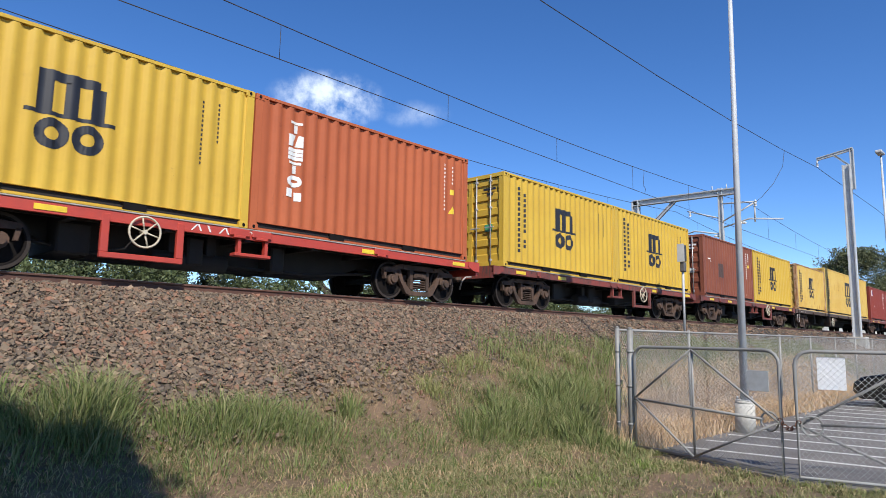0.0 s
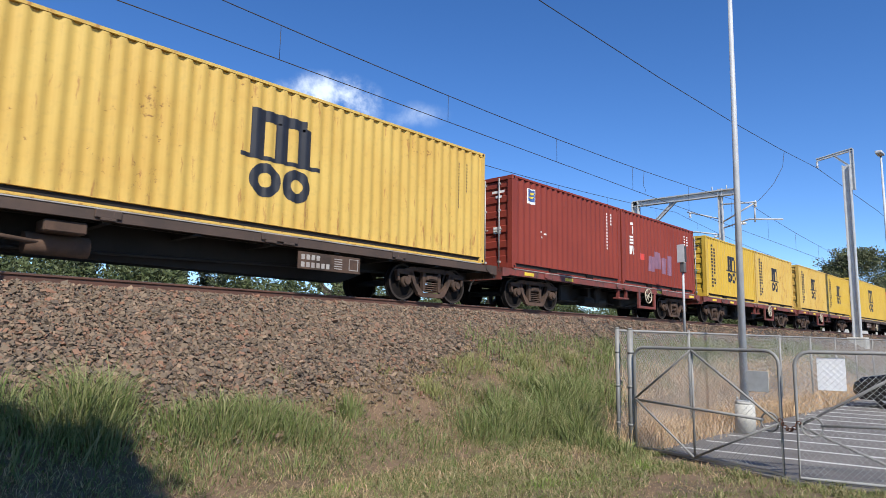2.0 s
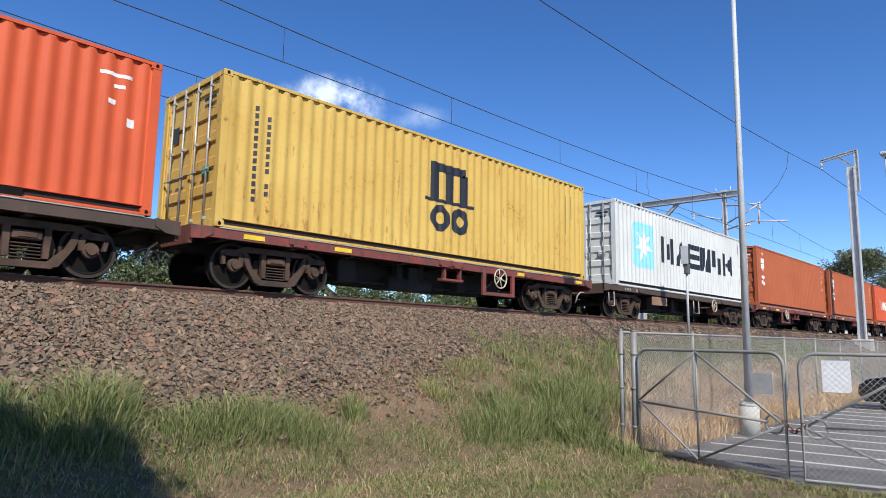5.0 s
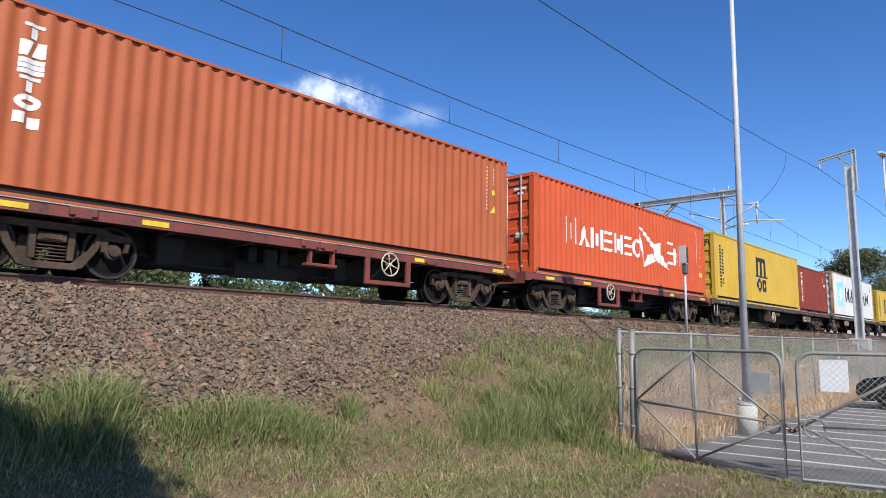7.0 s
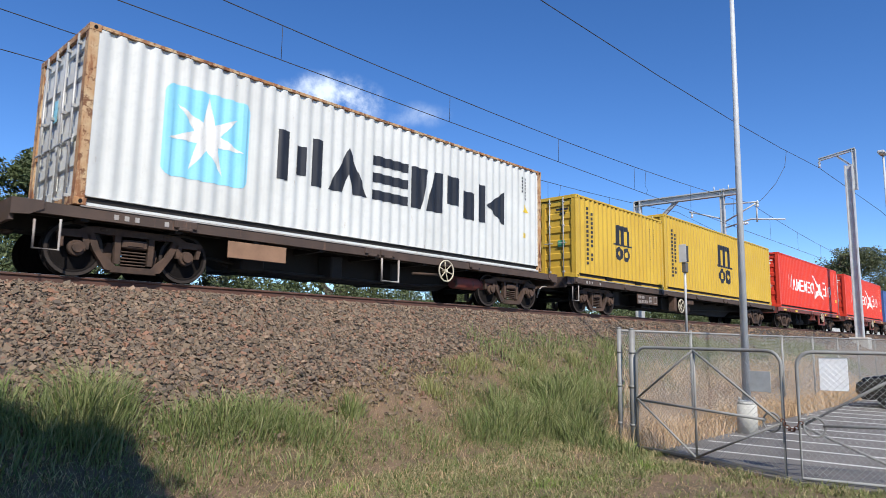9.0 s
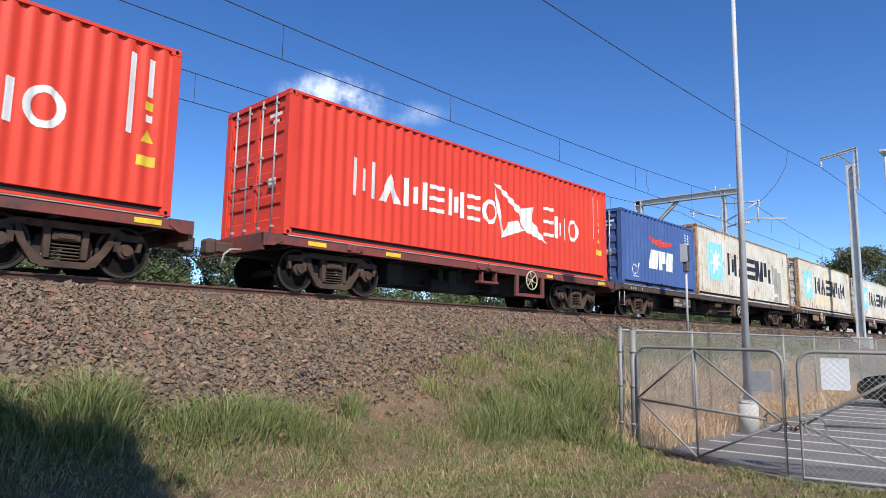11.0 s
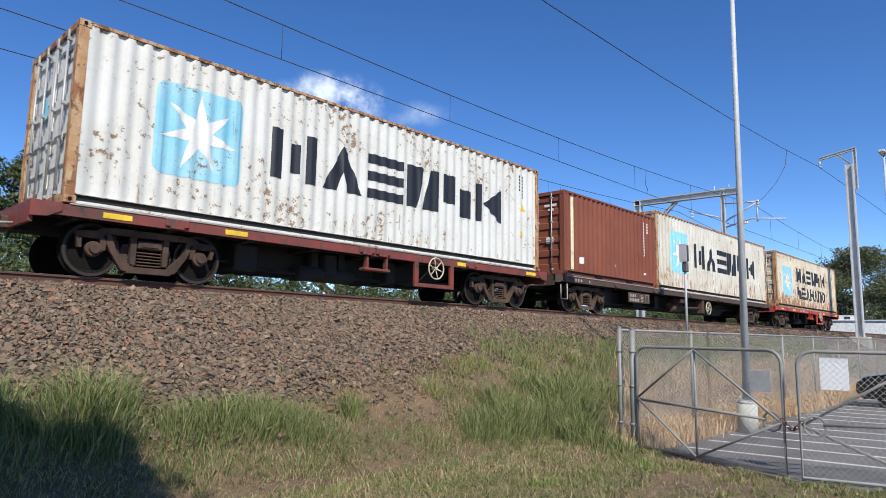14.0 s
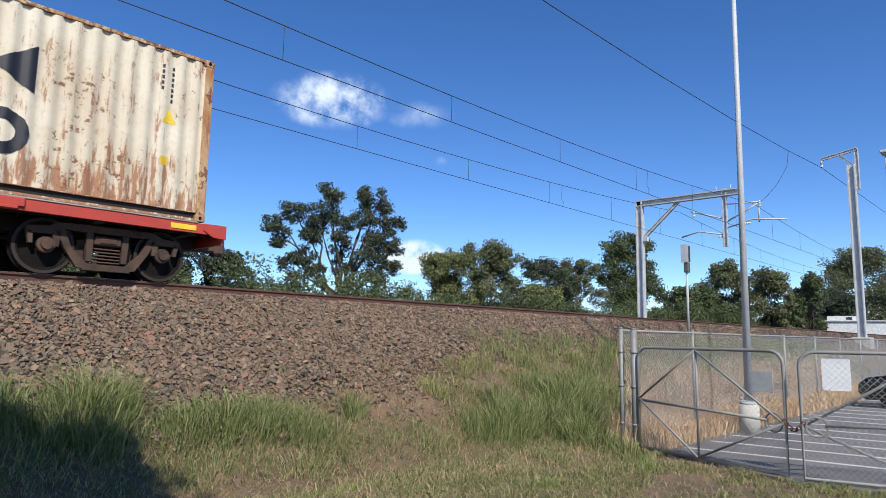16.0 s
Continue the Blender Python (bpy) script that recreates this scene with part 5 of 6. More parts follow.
def light_pole(name, x, y, h, lean=0.0, base=True):
    m = empty(name, pose(x, y, 0.0, lean, 0, 0))
    bm = bmesh.new()
    tube_bm(bm, (0, 0, 0.5), (0, 0, h), 0.076, 0.036, 14)
    part("pole", bm, GALV, m)
    bm = bmesh.new()
    tube_bm(bm, (0, 0, 0.0), (0, 0, 0.55), 0.185, 0.178, 20)
    tube_bm(bm, (0, 0, 0.55), (0, 0, 0.60), 0.178, 0.15, 20)
    part("concrete_base", bm, CONCRETE, m, "chipped pale concrete base")
    part("base_plate", box_bm(bmesh.new(), -0.13, 0.13, -0.13, 0.13, 0.60, 0.62, 0.004), GALV, m)
    bolt = once("pole_bolt", lambda: data("bolt", tube_bm(bmesh.new(), (0, 0, 0.62), (0, 0, 0.68), 0.018, n=6)))
    for a in (-0.1, 0.1):
        for b in (-0.1, 0.1):
            put("bolt", bolt, GALV, m, at=pose(a, b, 0))
    lampshade = box_bm(bmesh.new(), -0.5, 0.12, -0.12, 0.12, h - 0.02, h + 0.1, 0.03)
    part("lamp_head", lampshade, GALV, m)
    return tagged(m, "tall grey tapered light pole standing in the car park", "light pole", "car park light poles")


light_pole("light_pole", 13.24, 4.5, 10.5, 0.4)
light_pole("light_pole", 30.0, 4.62, 9.1)


# ---------------------------------------------------------------- gate and fence
def mesh_wires(w, h, pitch=0.075, r=0.0025, z0=0.0):
    """Diamond netting in the (x, z) plane as crossing wires, cut to a rectangle."""
    V, F = [], []
    k = -h
    while k < w:
        for sgn in (1, -1):
            a0, a1 = max(0.0, k), min(w, k + h)
            if a1 - a0 > 0.02:
                p = [(a, (a - k) if sgn > 0 else h - (a - k)) for a in (a0, a1)]
                i = len(V)
                for x, z in p:
                    V += [(x - r, 0, z + z0), (x + r, -r, z + z0), (x + r, r, z + z0)]
                F += [(i, i + 1, i + 4, i + 3), (i + 1, i + 2, i + 5, i + 4), (i + 2, i, i + 3, i + 5)]
        k += pitch
    return V, F


def rounded_frame(w, z0, z1, r=0.18, tube=0.024):
    """Bent pipe frame with round top corners."""
    pts = [(0, 0, z0)]
    pts += [(r - r * math.cos(a), 0, z1 - r + r * math.sin(a)) for a in (0, 0.4, 0.8, 1.2, math.pi / 2)]
    pts += [(w - r + r * math.sin(a), 0, z1 - r + r * math.cos(a)) for a in (0, 0.4, 0.8, 1.2, math.pi / 2)]
    pts += [(w, 0, z0), (0, 0, z0)]
    return path_bm(bmesh.new(), pts, tube, 8)


def gate_leaf(a, b, mirrored, sign):
    """Leaf hung at a, closing at b; both (x, y)."""
    w = math.hypot(b[0] - a[0], b[1] - a[1])
    g = empty("gate_leaf", pose(a[0], a[1], 0.0, 0, 0, math.degrees(math.atan2(b[1] - a[1], b[0] - a[0]))))
    z0, z1 = 0.05, 1.60
    part("frame", rounded_frame(w, z0, z1), FENCE, g)
    mid, zm = w * 0.45, 0.80
    for p, q in (((0.02, zm), (mid, z1 - 0.02)), ((mid, z1 - 0.02), (w - 0.02, zm - 0.12)), ((0.02, zm), (mid, z0)), ((mid, z0), (w - 0.02, zm - 0.12))):
        part("brace", tube_bm(bmesh.new(), (p[0], -0.02, p[1]), (q[0], -0.02, q[1]), 0.017, n=7), FENCE, g)
    part("middle_rail", tube_bm(bmesh.new(), (0, 0, zm - 0.02), (w - 0.25, 0, zm - 0.1), 0.02, n=7), FENCE, g)
    part("upright", tube_bm(bmesh.new(), (mid, 0, z0), (mid, 0, z1), 0.017, n=7), FENCE, g)
    ring = bmesh.new()
    ring_bm(ring, (w - 0.16, 0.0, zm - 0.12), 0.12, 0.014, (0, 1, 0), 18, 6)
    part("latch_hoop", ring, FENCE, g)
    V, F = mesh_wires(w - 0.06, z1 - z0 - 0.06, z0=z0 + 0.03)
    net = raw("netting", [(x + 0.03, y + 0.012, z) for x, y, z in V], F, NET, g, "galvanised chain-link netting")
    net["kind"] = "stuff"
    if sign:
        x, z, sw, sh, grey = sign
        part("sign", box_bm(bmesh.new(), x, x + sw, -0.04, -0.034, z, z + sh, 0.002), mat("faded_grey_sign", (0.55, 0.56, 0.54), 0.5) if grey else mat("plain_white_sign", (0.82, 0.82, 0.82), 0.5, grime=0.05, color2=(0.76, 0.76, 0.76)), g, "blank pale sign board")
    return tagged(g, "chain-link gate leaf in a bent grey pipe frame", "gate", "leaves of the double gate")


gate_leaf((9.92, 5.05), (9.32, 2.72), False, (1.98, 1.06, 0.30, 0.27, True))
gate_leaf((9.95, -0.05), (9.20, 2.50), True, (2.10, 1.13, 0.31, 0.40, False))
bm = bmesh.new()
for k in range(9):
    u = k / 8
    ring_bm(bm, (9.30 - 0.12 * u, 2.73 - 0.25 * u, 0.72 - 0.10 * math.sin(u * math.pi)), 0.026, 0.007, (0.3, 1, 0.2) if k % 2 else (1, 0.2, 0.6), 8, 5)
tagged(part("gate_chain", bm, mat("rusty_chain", (0.16, 0.07, 0.045), 0.7)), "rusty chain holding the gate leaves together", "chain")


def fence_post(x, y, h, r, label):
    m = empty("fence_post", pose(x, y, 0))
    part("pipe", tube_bm(bmesh.new(), (0, 0, -0.2), (0, 0, h), r, n=10), FENCE, m)
    part("cap", tube_bm(bmesh.new(), (0, 0, h), (0, 0, h + 0.03), r * 1.1, r * 0.5, 10), FENCE, m)
    for z in (0.35, 0.95, 1.5):
        part("clamp", tube_bm(bmesh.new(), (0, 0, z), (0, 0, z + 0.04), r * 1.15, n=10), FENCE, m)
    return tagged(m, label, "fence post", "fence posts")


fence_post(9.96, 5.14, 1.88, 0.048, "thick grey pipe gate post in tall grass")
fence_post(10.06, 5.42, 1.90, 0.036, "grey pipe corner post of the fence")
fence_post(9.98, -0.14, 1.88, 0.048, "thick grey pipe gate post by the asphalt")


def yard_fence():
    x0, x1, y = 10.06, 58.0, 5.42
    f = empty("chain_link_fence", pose(x0, y, 0))
    w = x1 - x0
    part("top_rail", tube_bm(bmesh.new(), (0, 0, 1.87), (w, 0, 1.95), 0.022, n=7), FENCE, f)
    part("bottom_wire", tube_bm(bmesh.new(), (0, 0, 0.05), (w, 0, 0.05), 0.006, n=4), FENCE, f)
    pipe = once("fence_pipe", lambda: data("intermediate_post", tube_bm(bmesh.new(), (0, 0, -0.1), (0, 0, 1.93), 0.028, n=8)))
    for k in range(1, 17):
        put("intermediate_post", pipe, FENCE, f, at=pose(k * 2.9, 0, 0))
    V, F = mesh_wires(w, 1.82, 0.075, 0.0023, 0.05)
    net = raw("netting", V, F, NET, f, "galvanised chain-link netting")
    net["kind"] = "stuff"
    tagged(f, "long galvanised chain-link fence below the bank", "fence")


yard_fence()

# ---------------------------------------------------------------- car park
verts = [(9.0, -40, 0.012), (90, -40, 0.012), (90, 4.75, 0.012), (10.2, 4.75, 0.012), (9.75, 4.2, 0.012), (9.15, 2.6, 0.012), (9.4, 0, 0.012)]
bm = bmesh.new()
bm.faces.new([bm.verts.new(v) for v in verts])
res = bmesh.ops.extrude_face_region(bm, geom=bm.faces[:])
for v in [g for g in res["geom"] if isinstance(g, bmesh.types.BMVert)]:
    v.co.z -= 0.1
tagged(part("car_park", bm, ASPHALT), "worn grey asphalt car park with white stripes", "car park", kind="structure")
line = once("bay_line", lambda: data("bay_line", prism_bm(bmesh.new(), [(-0.042, 0.0), (0.042, 0.0), (0.042, 0.005), (-0.042, 0.005)], -12.0, 0.0)))
for k in range(14):
    m = put("bay_line", line, LINE, at=pose(10.62 + 1.03 * k, 4.62, 0.0135, 0, 0, 8.0))
    tagged(m, "worn white painted stripe on the asphalt", "road marking", "painted stripes of the car park")


def parked_car(x, y):
    """Black car, nose towards the bank; only its nose shows past the gate."""
    c = empty("parked_car", pose(x, y, 0.017))
    prof = [(0.0, 0.42), (0.03, 0.62), (0.22, 0.80), (0.95, 0.93), (1.55, 1.40), (2.9, 1.45), (3.7, 1.05), (4.25, 0.98), (4.35, 0.5), (4.2, 0.25), (0.15, 0.22)]
    bm = bmesh.new()
    rows = []
    for xx, k in ((0.0, 0.93), (0.12, 1.0), (1.58, 1.0), (1.70, 0.93)):
        rows.append([bm.verts.new((xx, -u * k - (1 - k) * 2.2, 0.2 + (q - 0.2) * (0.94 if k < 1 else 1.0))) for u, q in prof])
    n = len(prof)
    for a, b in zip(rows, rows[1:]):
        for i in range(n):
            bm.faces.new((a[i], a[(i + 1) % n], b[(i + 1) % n], b[i])).smooth = True
    bm.faces.new(rows[0])
    bm.faces.new(rows[-1][::-1])
    part("body", bm, CARBLACK, c)
    tyre = once("car_tyre", lambda: data("wheel", ring_bm(bmesh.new(), (0, 0, 0), 0.235, 0.085, (1, 0, 0), 24, 8)))
    hub = once("car_hub", lambda: data("hub", tube_bm(bmesh.new(), (-0.05, 0, 0), (0.05, 0, 0), 0.17, n=14)))
    for xx in (0.07, 1.63):
        for yy in (-0.80, -3.4):
            w = put("wheel", tyre, DARK, c, at=pose(xx, yy, 0.32))
            put("hub", hub, GALV, w)
    part("headlight", box_bm(bmesh.new(), -0.002, 0.25, -0.22, -0.06, 0.56, 0.68, 0.02), GLASS, c)
    part("window", box_bm(bmesh.new(), 0.095, 1.605, -2.9, -1.6, 1.02, 1.34, 0.01), GLASS, c)
    return tagged(c, "black parked car with rounded nose on the asphalt", "car")


parked_car(21.0, 4.3)


def white_shed():
    s = empty("station_shed", pose(103.0, 20.5, 0, 0, 0, -80))
    bm = bmesh.new()
    part("wall", box_bm(bm, -3.5, 12.0, -1.5, 1.5, 0, 4.75, 0.02), mat("white_shed_wall", (0.78, 0.78, 0.76), 0.6), s)
    part("roof", box_bm(bmesh.new(), -3.7, 12.2, -1.7, 1.7, 4.75, 4.9, 0.02), mat("pale_shed_roof", (0.6, 0.6, 0.58), 0.6), s)
    part("upper_room", box_bm(bmesh.new(), -3.4, 0.5, -1.3, 1.3, 4.9, 5.5, 0.02), mat("white_room_wall", (0.78, 0.78, 0.76), 0.6), s)
    part("window", box_bm(bmesh.new(), -1.2, -0.5, -1.33, -1.28, 5.0, 5.35), GLASS, s)
    return tagged(s, "long low white building beyond the tracks", "building")


white_shed()


# ---------------------------------------------------------------- trees
def leaf_cloud(rs, blobs, per, size):
    """Leaf quads gathered round many twig ends on lumpy blobs (x, y, z, r)."""
    cs = []
    for x, y, z, r in blobs:
        n = max(30, int(per * r * r))
        twigs = max(7, int(9 * r))
        d = rs.normal(size=(twigs, 3))
        d /= np.linalg.norm(d, axis=1)[:, None]
        tw = np.array([x, y, z]) + d * r * rs.uniform(0.45, 1.0, (twigs, 1)) * np.array([1, 1, 0.85])
        pick = rs.randint(0, twigs, n)
        cs.append(tw[pick] + rs.normal(size=(n, 3)) .clip(-1.7, 1.7) * 0.22 * r * np.array([1, 1, 0.8]))
    c = np.concatenate(cs)
    n = len(c)
    a = rs.normal(size=(n, 3))
    a /= np.linalg.norm(a, axis=1)[:, None]
    b = np.cross(a, rs.normal(size=(n, 3)))
    b /= np.linalg.norm(b, axis=1)[:, None]
    s = size * rs.uniform(0.6, 1.3, (n, 1))
    v = np.stack([c - a * s, c + b * s * 0.42, c + a * s, c - b * s * 0.42], 1).reshape(-1, 3)
    return v, np.arange(4 * n).reshape(-1, 4)


def tree(label, base, blobs, leaf="mid", per=300, size=0.2, trunk=0.28, seed=1, fork=0.35, name="tree", bark=True):
    """Tapered trunk, a limb to every blob of leaves."""
    rs = np.random.RandomState(seed)
    t = empty(name, pose(*base))
    B = Vector(base)
    top = Vector(np.mean([b[:3] for b in blobs], axis=0)) - B
    crotch = Vector((top.x * 0.3, top.y * 0.3, top.z * fork))
    bm = bmesh.new()
    bend = crotch * 0.5 + Vector((rs.uniform(-0.2, 0.2), rs.uniform(-0.2, 0.2), 0))
    tube_bm(bm, (0, 0, -0.3), bend, trunk, trunk * 0.82, 9)
    tube_bm(bm, bend, crotch, trunk * 0.82, trunk * 0.7, 9)
    part("trunk", bm, BARK, t)
    for b in blobs:
        e = Vector(b[:3]) - B
        bm = bmesh.new()
        knees, radius = [crotch], trunk * 0.45
        for u in (0.28, 0.55, 0.8, 1.0):
            wob = e.length * 0.035 * (1 - u * 0.6)
            q = crotch.lerp(e, u) + Vector((rs.normal() * wob, rs.normal() * wob, rs.normal() * wob * 0.6 + math.sin(u * math.pi) * e.length * 0.03))
            tube_bm(bm, knees[-1], q, radius, radius * 0.72, 6)
            radius *= 0.72
            knees.append(q)
        m = knees[-2]
        for k in range(3):
            tip = e + Vector(rs.normal(size=3)) * b[3] * 0.55
            tube_bm(bm, m.lerp(e, 0.7), tip, trunk * 0.12, trunk * 0.04, 4)
        part("limb", bm, BARK, t)
    v, f = leaf_cloud(rs, [(b[0] - base[0], b[1] - base[1], b[2] - base[2], b[3]) for b in blobs], per, size)
    raw("crown", v, f, LEAF[leaf], t)
    return tagged(t, label, "tree", "trees behind the railway")


def random_blobs(seed, x, y, top, width, low, n):
    """Lumps filling a crown of that half width between low and top."""
    rs = np.random.RandomState(seed)
    out = []
    for k in range(n):
        u = (k + 0.5) / n
        z = low + (top - low) * u ** 0.8
        half = width * math.sqrt(max(0.1, 1 - (max(0, u - 0.35) / 0.7) ** 2))
        r = width * rs.uniform(0.34, 0.50)
        out.append((x + rs.uniform(-1, 1) * (half - r * 0.6), y + rs.uniform(-1, 1) * (half - r * 0.6), min(z, top - r * 0.8), r))
    return out


def main_tree():
    spots = [(23.9, 38.4, 9.2, 0.94), (24.8, 37.6, 10.1, 1.03), (24.5, 37.9, 8.1, 0.85), (25.7, 37.0, 8.5, 1.09), (26.7, 36.2, 11.3, 0.94), (26.6, 36.3, 10.3, 1.18), (26.1, 36.7, 9.3, 0.94), (27.6, 35.5, 9.2, 0.66),
             (27.3, 35.7, 8.0, 1.03), (28.9, 34.5, 11.5, 0.90), (29.1, 34.3, 10.4, 1.18), (28.5, 34.8, 9.6, 0.94), (30.0, 33.6, 9.4, 1.03), (29.4, 34.1, 8.5, 1.22), (30.2, 33.5, 7.8, 0.90), (28.6, 34.8, 7.1, 1.22),
             (30.1, 33.6, 6.6, 0.94), (27.4, 35.7, 6.5, 0.75), (25.6, 37.1, 6.8, 1.03), (24.8, 37.6, 6.2, 0.94), (26.2, 36.6, 6.0, 0.75), (29.2, 34.3, 5.6, 1.03)]
    tree("dark grey-green spreading tree with open forked crown", (27.6, 35.5, 0.4), spots, "dark", 1450, 0.105, 0.27, 4, 0.42)


main_tree()
PLANTS = [("bushy green tree behind the railway", 9.6, 38.8, 11.3, 2.4, "mid", 21), ("leafy green tree behind the railway", 7.2, 39.2, 10.2, 2.3, "mid", 22), ("low leafy tree behind the railway", 13.0, 38.5, 8.2, 2.3, "dark", 23),
          ("low dark tree behind the railway", 17.6, 40.6, 7.1, 2.4, "dark", 24), ("rounded dark shrub-like tree", 21.1, 39.7, 7.4, 2.3, "dark", 25), ("dense yellow-green bushy tree", 40.0, 37.2, 9.0, 3.0, "light", 26),
          ("dense olive-brown bushy tree", 42.9, 35.3, 9.9, 3.0, "gum", 27), ("thin grey-green tree beside the line", 53.4, 37.0, 9.6, 3.0, "dark", 28), ("pale-limbed gum tree by the line", 59.6, 37.0, 10.4, 2.6, "gum", 29),
          ("low yellow-green tree by the line", 48.5, 35.0, 6.6, 2.6, "light", 39), ("rounded green tree by the line", 73.3, 32.1, 7.8, 3.2, "mid", 31), ("broad grey-green gum tree", 88.2, 31.8, 12.2, 4.0, "gum", 32),
          ("broad grey-green gum tree", 92.0, 28.4, 11.5, 3.6, "gum", 33), ("narrow dark green tree", 96.9, 24.6, 10.9, 2.6, "mid", 34), ("tall olive gum tree far off", 127.7, 24.4, 18.0, 6.2, "gum", 35),
          ("tall olive gum tree far off", 130.5, 17.5, 17.0, 6.2, "gum", 36), ("green tree beyond the signal", 80.0, 31.5, 8.2, 3.0, "mid", 37), ("dark tree beyond the mast", 103.5, 26.5, 9.5, 3.6, "dark", 38), ("dark tree beyond the building", 116, 25.5, 10.0, 4.0, "dark", 40)]
for label, x, y, top, wide, leaf, seed in PLANTS:
    tree(label, (x, y, 0.0), random_blobs(seed, x, y, top, wide, 2.2, 17), leaf, 800 if x < 60 else 330, 0.12 if x < 60 else 0.20, 0.17, seed, 0.3)
# flat-topped gum tree: tiers of foliage on bare limbs
tiers = [(66.3, 35.0, 12.3, 1.95), (65.2, 35.9, 11.7, 1.56), (67.5, 34.1, 11.7, 1.69), (66.0, 35.3, 10.0, 1.69), (67.8, 33.8, 9.2, 1.69), (64.9, 36.2, 9.0, 1.56), (66.4, 35.0, 8.0, 1.82), (67.9, 33.7, 7.2, 1.82), (65.3, 35.8, 6.4, 1.82), (66.9, 34.6, 5.2, 1.95)]
tree("flat-topped green gum tree with tiers of foliage", (66.2, 35.0, 0.0), tiers, "mid", 900, 0.15, 0.22, 41, 0.5)


def undergrowth():
    rs = np.random.RandomState(8)
    blobs = []
    for k in range(230):
        x = 2 + k * 0.52 + rs.uniform(-1, 1)
        blobs.append((x, 31 + rs.uniform(-2.5, 2.5) - max(0, x - 50) * 0.05, rs.uniform(1.5, 4.4 if x < 55 else 5.0), rs.uniform(1.0, 1.7)))
    for k in range(150):
        x = 8 + k * 0.75 + rs.uniform(-1, 1)
        blobs.append((x, 40 + rs.uniform(-2, 2) - max(0, x - 50) * 0.05, rs.uniform(1.6, 4.4), rs.uniform(1.3, 1.9)))
    v, f = leaf_cloud(rs, blobs, 560, 0.10)
    tagged(raw("undergrowth", v, f, LEAF["mid"]), "mixed green scrub along the far side of the line", "scrub", kind="stuff")


undergrowth()
# unseen tree added beside the camera; crown shaped to shade the grass and block skylight
shade = [(-1.45, 1.95, 6.5, 0.5), (-1.05, 1.75, 6.5, 0.45), (-0.75, 1.5, 6.5, 0.36), (-1.05, 1.15, 6.5, 0.36), (-1.3, 1.45, 6.5, 0.6), (-1.8, 1.7, 6.6, 0.7), (-3.3, -1.8, 9.3, 1.3), (-2.6, -0.7, 8.2, 1.0), (-4.6, -3.6, 10.6, 1.6), (-1.75, 1.0, 6.6, 1.0), (-2.6, 0.4, 6.9, 1.1), (-1.3, 0.2, 6.4, 0.8), (-3.4, 0.9, 6.5, 1.1), (-2.4, 1.3, 6.2, 0.8), (-1.6, 0.6, 7.0, 0.8), (-4.2, 0.2, 6.8, 1.1), (-3.2, -0.6, 7.0, 1.2), (-2.0, -0.6, 6.7, 1.0), (-4.6, -1.6, 7.4, 1.4), (-5.6, 0.2, 6.6, 1.3), (-3.6, -2.6, 7.6, 1.4), (-6.2, -2.0, 7.2, 1.4), (-5.0, 1.6, 6.0, 1.2), (-4.4, -0.4, 8.2, 1.4), (-6.8, 1.2, 5.8, 1.2), (-4.2, 2.2, 5.4, 0.9)]
tree("unseen leafy tree added to shade the grass", (-4.6, -2.2, 0), shade, "mid", 1700, 0.14, 0.2, 51, 0.6)


# ---------------------------------------------------------------- grass
def blades(rs, x, y, z, h, w, lean, way=None):
    n = len(x)
    a = rs.uniform(0, math.tau, n)
    side = np.stack([np.cos(a), np.sin(a), 0 * a], 1) * (w / 2)[:, None]
    b = rs.uniform(0, math.tau, n) if way is None else way
    out = np.stack([np.cos(b), np.sin(b), 0 * b], 1) * (lean * h)[:, None]
    p = np.stack([x, y, z], 1)
    up = np.array([0, 0, 1.0])[None]
    m = p + out * 0.32 + up * (h * 0.58)[:, None]
    q = p + out + up * (h * (1 - 0.35 * lean))[:, None]
    v = np.stack([p - side, p + side, m - side * 0.8, m + side * 0.8, q], 1).reshape(-1, 3)
    i = 5 * np.arange(n)[:, None]
    f = np.concatenate([i + np.array([[0, 1, 3]]), i + np.array([[0, 3, 2]]), i + np.array([[2, 3, 4]])], 0)
    return v, f


def tufts(name, label, material, rs, cx, cy, per, spread, height, width=0.007, lean=(0.15, 0.8)):
    n = len(cx) * per
    x = np.repeat(cx, per) + rs.normal(size=n) * spread
    y = np.repeat(cy, per) + rs.normal(size=n) * spread
    hh = np.repeat(height if np.ndim(height) else np.full(len(cx), height), per) * rs.uniform(0.45, 1.1, n)
    z = np.array([slope(a, b) for a, b in zip(x, y)]) - 0.02
    v, f = blades(rs, x, y, z, hh, np.full(n, width) * rs.uniform(0.6, 1.3, n), rs.uniform(*lean, n))
    return tagged(raw(name, v, f, material), label, "grass", kind="stuff")


def scatter(rs, n, x0, x1, y0, y1):
    return rs.uniform(x0, x1, n), rs.uniform(y0, y1, n)


